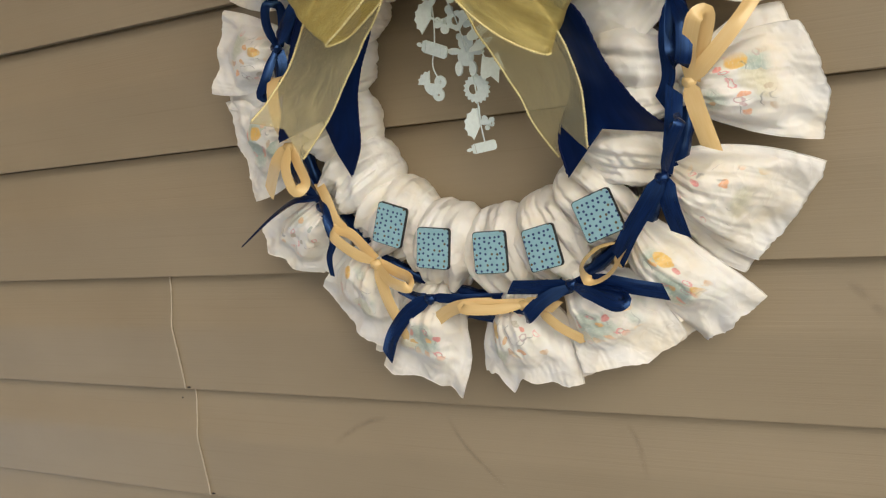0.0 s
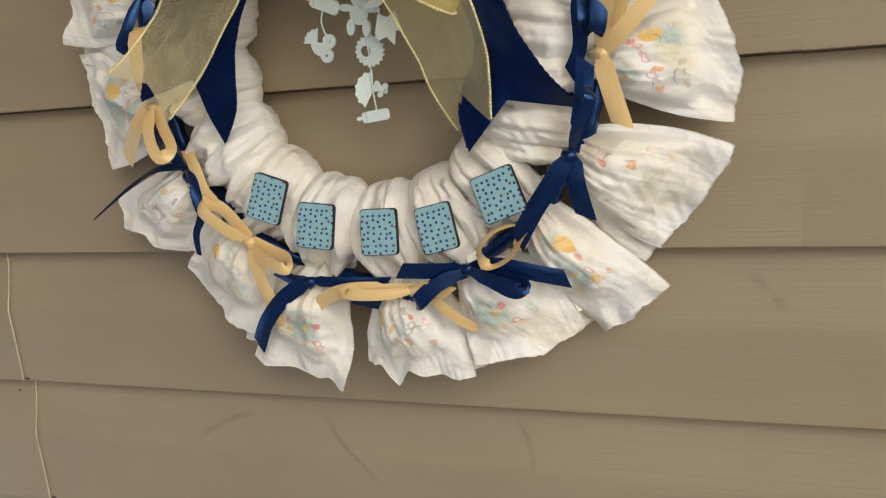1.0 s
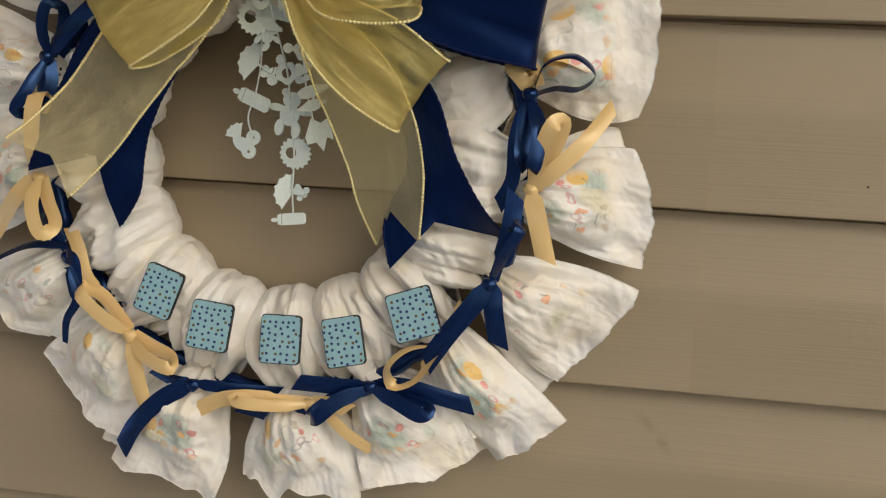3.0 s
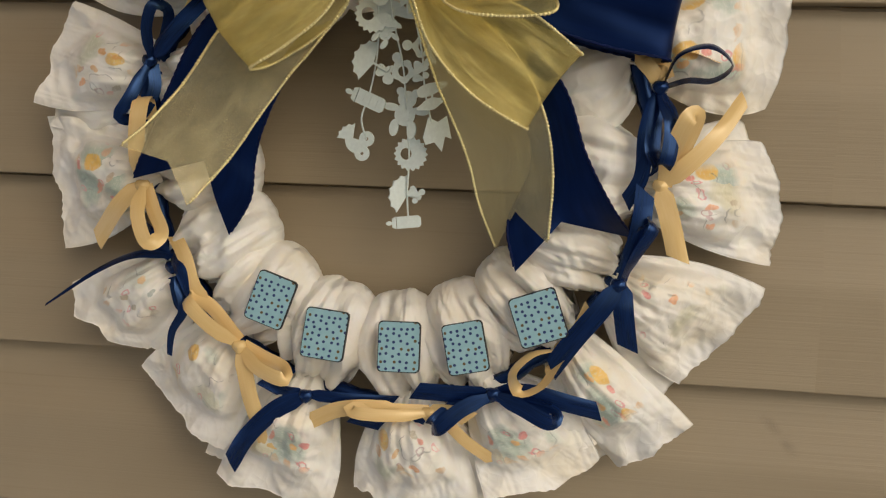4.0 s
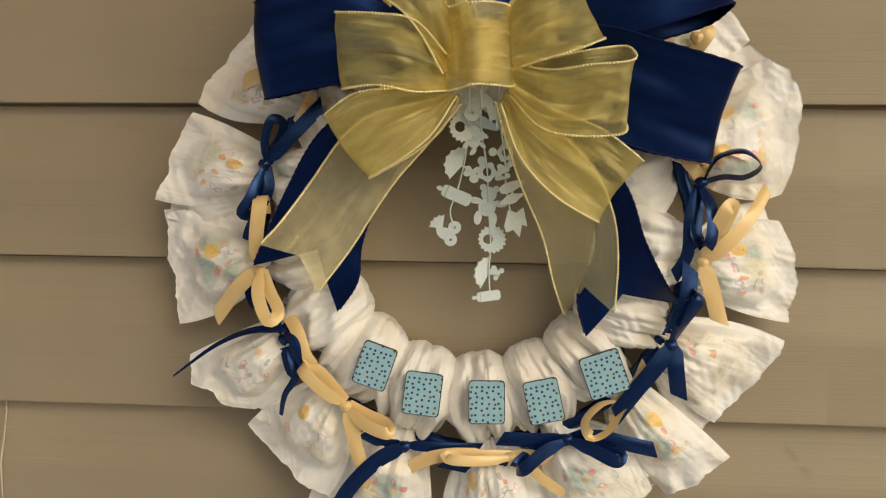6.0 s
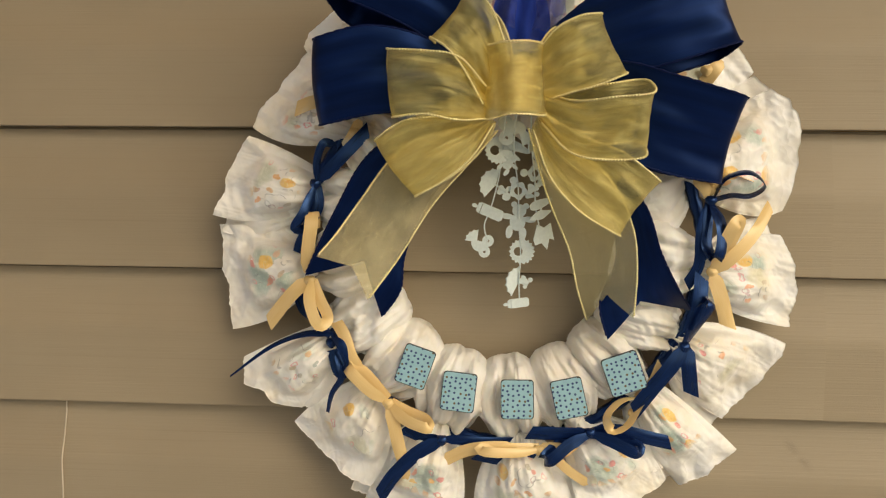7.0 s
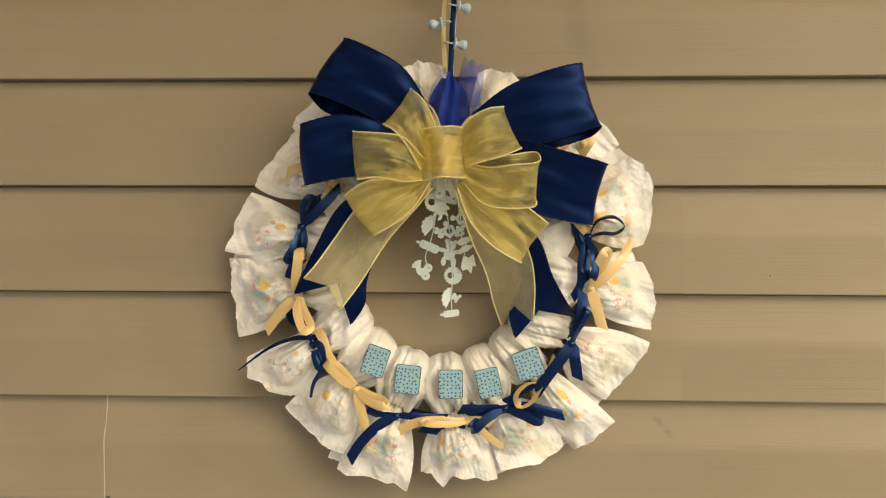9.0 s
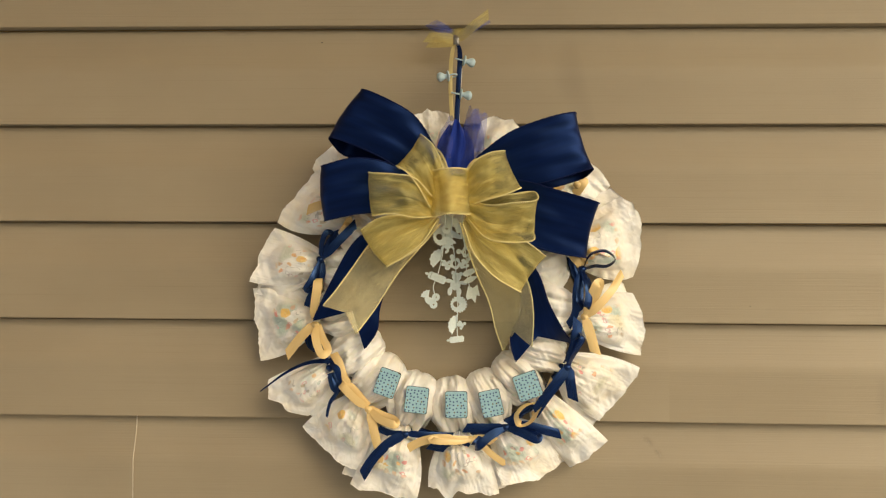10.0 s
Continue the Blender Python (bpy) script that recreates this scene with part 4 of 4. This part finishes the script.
b, m = small_bow("navy", (0.149, -0.070, 1.450))
satin(b, "tail", m, [(0.150, -0.074, 1.451), (0.139, -0.076, 1.435), (0.125, -0.074, 1.416), (0.111, -0.068, 1.394)], 0.0125)
satin(b, "tail", m, [(0.151, -0.072, 1.450), (0.153, -0.074, 1.433), (0.157, -0.068, 1.410)], 0.0125, taper=0.95)
satin(b, "loop", m, [(0.151, -0.072, 1.452), (0.158, -0.082, 1.470), (0.167, -0.084, 1.487), (0.164, -0.076, 1.489), (0.158, -0.068, 1.476), (0.151, -0.066, 1.451)], 0.0083, (0.6, -0.75, 0.2))
satin(b, "tail", m, [(0.155, -0.068, 1.463), (0.160, -0.072, 1.485), (0.162, -0.068, 1.507)], 0.0115)
b, m = small_bow("tan", (0.171, -0.062, 1.510))
satin(b, "tail", m, [(0.171, -0.066, 1.511), (0.184, -0.070, 1.522), (0.202, -0.066, 1.541), (0.218, -0.052, 1.563)], 0.0115, taper=0.75)
satin(b, "loop", m, [(0.171, -0.066, 1.512), (0.176, -0.078, 1.534), (0.183, -0.084, 1.551), (0.188, -0.076, 1.552), (0.182, -0.068, 1.532), (0.173, -0.062, 1.511)], 0.0100)
satin(b, "tail", m, [(0.171, -0.066, 1.509), (0.176, -0.072, 1.493), (0.183, -0.072, 1.467)], 0.0120)
b, m = small_bow("navy", (0.167, -0.066, 1.568))
satin(b, "loop", m, [(0.168, -0.068, 1.568), (0.176, -0.078, 1.586), (0.193, -0.084, 1.590), (0.205, -0.080, 1.580), (0.196, -0.074, 1.572), (0.182, -0.070, 1.572), (0.169, -0.066, 1.568)], 0.0078, (-0.2, -0.45, 0.85))
satin(b, "loop", m, [(0.167, -0.068, 1.566), (0.174, -0.078, 1.546), (0.171, -0.080, 1.523), (0.165, -0.072, 1.529), (0.165, -0.068, 1.549), (0.167, -0.064, 1.566)], 0.0104, (0.4, -0.9, 0.0))
satin(b, "tail", m, [(0.166, -0.066, 1.566), (0.160, -0.070, 1.541), (0.159, -0.068, 1.515), (0.151, -0.064, 1.499)], 0.0090)
b, m = small_bow("tan", (0.166, -0.066, 1.577))
satin(b, "loop", m, [(0.167, -0.066, 1.570), (0.161, -0.074, 1.577), (0.155, -0.074, 1.584), (0.166, -0.068, 1.584), (0.171, -0.064, 1.573)], 0.0091)
satin(b, "tail", m, [(0.169, -0.062, 1.581), (0.180, -0.066, 1.589), (0.202, -0.060, 1.583)], 0.0060, (0, -0.3, 0.95))
b, m = small_bow("navy", (-0.152, -0.062, 1.578))
satin(b, "loop", m, [(-0.150, -0.066, 1.579), (-0.148, -0.076, 1.598), (-0.142, -0.078, 1.611), (-0.136, -0.072, 1.609), (-0.140, -0.066, 1.595), (-0.150, -0.062, 1.579)], 0.0070, (0.6, -0.8, 0.1))
satin(b, "tail", m, [(-0.148, -0.066, 1.581), (-0.129, -0.070, 1.600), (-0.108, -0.066, 1.622)], 0.0105)
satin(b, "loop", m, [(-0.152, -0.066, 1.576), (-0.160, -0.076, 1.554), (-0.167, -0.076, 1.542), (-0.160, -0.068, 1.541), (-0.149, -0.064, 1.560), (-0.151, -0.062, 1.576)], 0.0078, (0.5, -0.8, 0.2))
satin(b, "tail", m, [(-0.152, -0.062, 1.576), (-0.156, -0.062, 1.560), (-0.161, -0.056, 1.541), (-0.170, -0.050, 1.522), (-0.168, -0.050, 1.501)], 0.0085)
b, m = small_bow("tan", (-0.120, -0.060, 1.620))
satin(b, "tail", m, [(-0.115, -0.064, 1.630), (-0.122, -0.062, 1.617), (-0.130, -0.056, 1.607)], 0.0090)
satin(b, "tail", m, [(-0.141, -0.056, 1.647), (-0.155, -0.062, 1.644), (-0.170, -0.056, 1.639)], 0.0110)
b, m = small_bow("tan", (0.162, -0.056, 1.671))
satin(b, "tail", m, [(0.173, -0.058, 1.679), (0.167, -0.060, 1.670), (0.158, -0.054, 1.657)], 0.0110)


# ---- dotted plaques ----
def plaque(at, turn, w, h, pitch=0.0):
    e = thing("wooden_plaque", at, "pale blue wooden plaque with navy and brown dots, black edges", "plaque", "dotted plaques on the wreath")
    made = []
    for name, mat, ww, hh, y0, y1 in (("body", BLACK, w, h, 0.0, 0.0030), ("face", DOTTED, w - 0.0012, h - 0.0012, -0.0006, 0.0002)):
        bm = bmesh.new()
        bmesh.ops.create_cube(bm, size=1.0)
        for q in bm.verts:
            q.co = Vector((q.co.x * ww, (y0 + y1) / 2 + q.co.y * (y1 - y0), q.co.z * hh))
        up = [g for g in bm.edges if abs(g.verts[0].co.y - g.verts[1].co.y) > (y1 - y0) / 2]
        bmesh.ops.bevel(bm, geom=up, offset=0.0028, segments=5, profile=0.5, affect="EDGES")
        me = bpy.data.meshes.new(name)
        bm.to_mesh(me)
        bm.free()
        me.materials.append(mat)
        ob = new(name, me)
        ob.parent = e
    e.rotation_euler = (radians(pitch), radians(turn), 0)
    return e


plaque((-0.068, -0.074, 1.429), 19, 0.026, 0.033, -6)
plaque((-0.032, -0.075, 1.409), 6, 0.028, 0.032, -10)
plaque((0.016, -0.075, 1.404), -1, 0.027, 0.032, -10)
plaque((0.058, -0.075, 1.406), -13, 0.026, 0.032, -10)
plaque((0.102, -0.073, 1.427), -20, 0.030, 0.032, -6)


# ---- plastic charm strings ----
def outline_mesh(loops, t=0.0012):
    """Flat moulded shapes, each an outline in the x-z plane, pressed to a thickness."""
    bm = bmesh.new()
    for i, pts in enumerate(loops):
        h = t * (1 + 0.09 * i)
        vs = [bm.verts.new((x, -h / 2, z)) for x, z in pts]
        f = bm.faces.new(vs)
        ex = bmesh.ops.extrude_face_region(bm, geom=[f])
        bmesh.ops.translate(bm, vec=(0, h, 0), verts=[v for v in ex["geom"] if isinstance(v, bmesh.types.BMVert)])
    bmesh.ops.recalc_face_normals(bm, faces=bm.faces)
    me = bpy.data.meshes.new("charm")
    bm.to_mesh(me)
    bm.free()
    me.materials.append(PLASTIC)
    return me


def disc(x, z, rx, rz=None, n=20, bump=0.0, k=0, a0=0.0, a1=2 * math.pi):
    rz = rz or rx
    full = abs(a1 - a0) > 6.2
    return [(x + rx * (1 + bump * math.cos(k * a)) * math.cos(a), z + rz * (1 + bump * math.cos(k * a)) * math.sin(a)) for a in (a0 + (a1 - a0) * i / (n if full else n - 1) for i in range(n))]


def annulus(x, z, r0, r1, bump=0.0, k=0, n=44, ox=0.0):
    """A ring in two halves, its hole a little off the middle."""
    out = []
    for lo in (0, n // 2):
        outer = [(x + r1 * (1 + bump * math.cos(k * a)) * math.cos(a), z + r1 * (1 + bump * math.cos(k * a)) * math.sin(a)) for a in (2 * math.pi * (lo + i) / n for i in range(n // 2 + 1))]
        inner = [(x + ox + r0 * math.cos(a), z + r0 * math.sin(a)) for a in (2 * math.pi * (lo + i) / n for i in range(n // 2 + 1))]
        out.append(outer + inner[::-1])
    return out


MM = 0.001


def fan(x, z, r, a0, a1, n):
    """A ribbed half dome of n panels with scalloped rims."""
    out = []
    for i in range(n):
        lo, hi = a0 + (a1 - a0) * i / n, a0 + (a1 - a0) * (i + 1) / n
        rim = [(x + r * (1 - 0.10 * math.sin(math.pi * q)) * math.cos(lo + (hi - lo) * q), z + r * (1 - 0.10 * math.sin(math.pi * q)) * math.sin(lo + (hi - lo) * q)) for q in (0, 0.25, 0.5, 0.75, 1)]
        out += rim[:-1] if i < n - 1 else rim
    return [[(x, z)] + out]


SHAPES = {
    "umbrella_charm": fan(0, -3 * MM, 12 * MM, radians(15), radians(165), 6) + [[(-0.6 * MM, 0), (0.6 * MM, 0), (0.6 * MM, -11 * MM), (-0.6 * MM, -11 * MM)], disc(1.2 * MM, -11 * MM, 1.7 * MM, 0.9 * MM)],
    "bottle_charm": [[(-8 * MM, -4 * MM), (7 * MM, -4 * MM), (8.5 * MM, -2.5 * MM), (8.5 * MM, 2.5 * MM), (7 * MM, 4 * MM), (-8 * MM, 4 * MM)], [(-11 * MM, -3 * MM), (-8.4 * MM, -4.2 * MM), (-8.4 * MM, 4.2 * MM), (-11 * MM, 3 * MM)], disc(-13 * MM, 0, 2.2 * MM, 1.4 * MM), *[[(q * MM, -2.6 * MM), ((q + 1.1) * MM, -2.6 * MM), ((q + 1.1) * MM, 2.6 * MM), (q * MM, 2.6 * MM)] for q in (-5, -1, 3)]],
    "pram_charm": [disc(0, 0, 8 * MM, 8 * MM, 14, a0=math.pi * 0.95, a1=math.pi * 2.05), *fan(-3 * MM, 0, 11 * MM, radians(95), radians(185), 4), *annulus(6 * MM, 3 * MM, 1.2 * MM, 5 * MM), *annulus(5 * MM, -7 * MM, 1.2 * MM, 5 * MM)],
    "rosette_charm": annulus(0, 0, 3.6 * MM, 10 * MM, 0.08, 18, 72, -3 * MM),
    "rattle_charm": annulus(0, 0, 3.0 * MM, 6.5 * MM, 0.10, 5) + [disc(-8 * MM, -6 * MM, 3.2 * MM), disc(9 * MM, -2 * MM, 3.4 * MM, 2.4 * MM, 18, 0.2, 3), disc(-5 * MM, 7 * MM, 3 * MM)],
    "toy_charm": [disc(0, 0, 5.6 * MM, 6 * MM, 24), disc(0, 8.4 * MM, 5 * MM, 4.6 * MM), disc(-4.2 * MM, 12.2 * MM, 2.2 * MM), disc(4.2 * MM, 12.2 * MM, 2.2 * MM),
                  disc(-8 * MM, 3.2 * MM, 4.6 * MM, 2.1 * MM), disc(8 * MM, 3.2 * MM, 4.6 * MM, 2.1 * MM), disc(-4.8 * MM, -7.6 * MM, 2.5 * MM, 4.6 * MM), disc(5 * MM, -7.6 * MM, 2.5 * MM, 4.6 * MM),
                  disc(0, 7.4 * MM, 2.0 * MM, 1.5 * MM), disc(0, -0.6 * MM, 3.2 * MM, 3.4 * MM)],
    "leaf_charm": [disc(0, 4 * MM, 10 * MM, 3.6 * MM, 28, 0.10, 3), disc(-3 * MM, -4.4 * MM, 8.6 * MM, 3.2 * MM, 28, 0.12, 4), [(-3 * MM, -4 * MM), (-1.6 * MM, -4 * MM), (1.6 * MM, 4 * MM), (0.2 * MM, 4 * MM)],
                   disc(-1 * MM, 4.2 * MM, 6 * MM, 1.4 * MM), disc(-4 * MM, -4.4 * MM, 5 * MM, 1.2 * MM)],
    "tuft_charm": [[(-8 * MM, -4 * MM), (-6 * MM, 8 * MM), (0, 6 * MM), (5 * MM, 10 * MM), (9 * MM, -3 * MM), (5 * MM, -2 * MM), (4 * MM, -11 * MM), (-1 * MM, -6 * MM), (-6 * MM, -8 * MM)]],
    "figure_charm": [disc(0, 0, 4 * MM, 3.2 * MM, 18, 0.25, 3), disc(4.5 * MM, 3 * MM, 2 * MM), disc(3.5 * MM, -4 * MM, 1.8 * MM)],
}
SHAPES = {k: outline_mesh(v) for k, v in SHAPES.items()}


def charm_string(cord, charms, label):
    e = thing("charm_string", cord[0], label, "garland", "charm strings under the bow")
    under(tube("cord", cord, 0.0006, PLASTIC, n=50, sides=6), e)
    for name, at, turn, size, yaw in charms:
        ob = new(name, SHAPES[name])
        ob.matrix_basis = pose(*at, 0, turn, yaw) @ Matrix.Scale(size, 4)
        under(ob, e)
    return e


CL = "string of pale blue plastic baby charms under the bow"
charm_string([(0.003, -0.108, 1.634), (0.001, -0.084, 1.606), (-0.002, -0.072, 1.583), (-0.008, -0.066, 1.559), (-0.013, -0.064, 1.545), (-0.010, -0.062, 1.532)],
             [("rosette_charm", (-0.002, -0.084, 1.606), 0, 1.05, 10), ("umbrella_charm", (-0.007, -0.072, 1.580), -62, 1.15, 0), ("figure_charm", (0.001, -0.070, 1.574), 20, 1.1, 15),
              ("bottle_charm", (-0.007, -0.066, 1.556), 22, 1.15, -8), ("pram_charm", (-0.016, -0.062, 1.531), 12, 0.95, 0)], CL)
charm_string([(0.011, -0.110, 1.635), (0.010, -0.086, 1.605), (0.014, -0.070, 1.576), (0.015, -0.062, 1.548), (0.017, -0.060, 1.523), (0.016, -0.058, 1.498), (0.017, -0.057, 1.481)],
             [("pram_charm", (0.010, -0.092, 1.620), 170, 1.15, -10), ("leaf_charm", (0.011, -0.084, 1.605), 25, 1.0, 0), ("toy_charm", (0.005, -0.082, 1.595), 40, 0.7, 0), ("rattle_charm", (0.014, -0.070, 1.574), 10, 1.05, 0),
              ("toy_charm", (0.014, -0.062, 1.548), 8, 1.15, 0), ("rosette_charm", (0.018, -0.060, 1.524), 0, 1.0, 0), ("umbrella_charm", (0.013, -0.058, 1.499), -72, 1.1, 35),
              ("figure_charm", (0.020, -0.058, 1.500), 30, 1.0, 0), ("bottle_charm", (0.017, -0.057, 1.481), -5, 0.95, 20)], CL)
charm_string([(0.022, -0.104, 1.636), (0.024, -0.090, 1.605), (0.027, -0.078, 1.582), (0.028, -0.072, 1.562), (0.033, -0.066, 1.538)],
             [("tuft_charm", (0.025, -0.092, 1.611), 10, 1.0, 60), ("rattle_charm", (0.027, -0.078, 1.588), 40, 0.95, 20), ("figure_charm", (0.025, -0.076, 1.576), 0, 1.1, 0),
              ("leaf_charm", (0.033, -0.072, 1.560), -22, 1.0, 15), ("tuft_charm", (0.035, -0.066, 1.538), 4, 1.05, 20)], CL)

# ---- hanging ribbon, tulle and pacifier charms ----
hang = thing("hanging_ribbon", (0.011, -0.025, 1.854), "gold and blue ribbons holding the wreath on the siding", "ribbon")
satin(hang, "gold_strand", PALE, [(0.011, -0.022, 1.856), (0.007, -0.030, 1.835), (0.006, -0.044, 1.797), (0.009, -0.062, 1.748)], 0.0050)
satin(hang, "blue_strand", NAVY_THIN, [(0.013, -0.024, 1.854), (0.017, -0.032, 1.842), (0.016, -0.046, 1.796), (0.014, -0.066, 1.734)], 0.0062)
satin(hang, "white_strand", WHITE, [(0.014, -0.022, 1.854), (0.019, -0.032, 1.821), (0.017, -0.046, 1.775), (0.017, -0.060, 1.742)], 0.0022)
satin(hang, "gold_end", GOLD, [(0.011, -0.028, 1.857), (-0.003, -0.036, 1.857), (-0.025, -0.034, 1.858)], 0.0125)
satin(hang, "gold_end", GOLD, [(0.014, -0.028, 1.856), (0.033, -0.038, 1.870), (0.053, -0.036, 1.886)], 0.0115)
satin(hang, "gold_end", GOLD, [(0.011, -0.024, 1.854), (-0.004, -0.026, 1.852), (-0.023, -0.022, 1.853)], 0.0100)
satin(hang, "tulle_end", TULLE, [(0.011, -0.020, 1.861), (-0.006, -0.026, 1.871), (-0.020, -0.024, 1.879)], 0.0140)
satin(hang, "tulle_end", TULLE, [(0.016, -0.020, 1.862), (0.034, -0.028, 1.872), (0.051, -0.026, 1.882)], 0.0110)
satin(hang, "gold_fold", GOLD, [(0.005, -0.020, 1.868), (0.013, -0.026, 1.867), (0.023, -0.020, 1.869)], 0.0085)
clip = thing("siding_hook", (0.013, -0.018, 1.857), "small grey metal hook under the siding edge", "hook")
under(tube("hook_wire", [(0.009, -0.006, 1.876), (0.010, -0.018, 1.866), (0.013, -0.030, 1.855), (0.015, -0.026, 1.849), (0.013, -0.014, 1.851)], 0.0011, STEEL), clip)
hb = between([(0.009, -0.030, 1.860), (0.016, -0.030, 1.860)], [(0.009, -0.030, 1.850), (0.016, -0.030, 1.850)], 4, 4, 0.1)
thicken(under(sheet("hook_plate", hb, STEEL), clip), 0.0012)

gather = thing("tulle_gather", (0.014, -0.080, 1.698), "royal blue satin and tulle gathered above the bow", "ribbon")


def gathered(name, top, foot, w0, w1, mat, y0, y1, folds, seed):
    n, k = 26, 30
    g = np.zeros((n, k, 3))
    for i in range(n):
        v = i / (n - 1)
        w = w0 + (w1 - w0) * math.sin(min(1.0, 1.7 * v) * math.pi / 2) - 0.12 * w1 * max(0.0, v - 0.6)
        cx, cz = top[0] + (foot[0] - top[0]) * v, top[2] + (foot[2] - top[2]) * v
        for j in range(k):
            u = -1 + 2 * j / (k - 1)
            g[i, j] = (cx + u * w, y0 + (y1 - y0) * v - 0.010 * math.cos(u * 1.5) * (0.4 + v) + 0.0025 * math.sin(folds * u + seed + 2 * v), cz + 0.005 * wob(u, v, seed, 2.0) + 0.006 * (1 - v) * math.cos(u * 1.6) + 0.003 * (1 - v) * math.sin(5 * u + seed))
    return sheet(name, g, mat)


under(gathered("satin_gather", (0.014, -0.066, 1.741), (0.013, -0.100, 1.679), 0.009, 0.023, ROYAL, -0.066, -0.092, 8, 1), gather)
for a, bq, w0, w1, s in (((0.040, -0.060, 1.756), (0.027, -0.088, 1.697), 0.012, 0.016, 2), ((0.009, -0.060, 1.749), (0.003, -0.080, 1.698), 0.008, 0.015, 3), ((0.033, -0.054, 1.760), (0.037, -0.080, 1.708), 0.007, 0.012, 4)):
    under(gathered("tulle_puff", a, bq, w0, w1, TULLE, -0.056, -0.086, 6, s), gather)


def pacifier(at, side, tip=0.0):
    """A tiny dummy: shield, bulb and ring."""
    e = thing("pacifier_charm", at, "tiny powder blue plastic pacifier charm on the hanging ribbon", "charm", "pacifier charms")

    def turned(name, prof):
        g = np.array([[(d, r * math.cos(q), r * math.sin(q)) for q in np.linspace(0, 2 * math.pi, 14)] for d, r in prof])
        ob = sheet(name, g, PACIFIER)
        ob.parent = e
        return ob

    turned("shield", [(MM * d, MM * r) for d, r in ((-0.8, 0.1), (-0.8, 5.2), (0.0, 6.0), (0.9, 5.2), (0.9, 0.1))])
    turned("bulb", [(MM * d, MM * r) for d, r in ((0.8, 2.6), (3.0, 2.4), (5.5, 4.0), (8.0, 4.9), (10.2, 4.4), (11.6, 2.4), (12.0, 0.1))])
    ringo = tube("loop", [(-0.8 * MM - 4.4 * MM * (1 - math.cos(q)), 3.6 * MM * math.sin(q), 0.9 * MM * math.sin(q)) for q in np.linspace(0, 2 * math.pi, 17)], 0.8 * MM, PACIFIER)
    ringo.parent = e
    e.scale = (1.2, 1.2, 1.2)
    e.rotation_euler = (0, radians((0 if side > 0 else 180) + tip), radians(12))
    return e


pacifier((0.023, -0.040, 1.827), 1, 12)
pacifier((0.003, -0.044, 1.807), -1, -8)
pacifier((0.019, -0.052, 1.783), 1, 8)
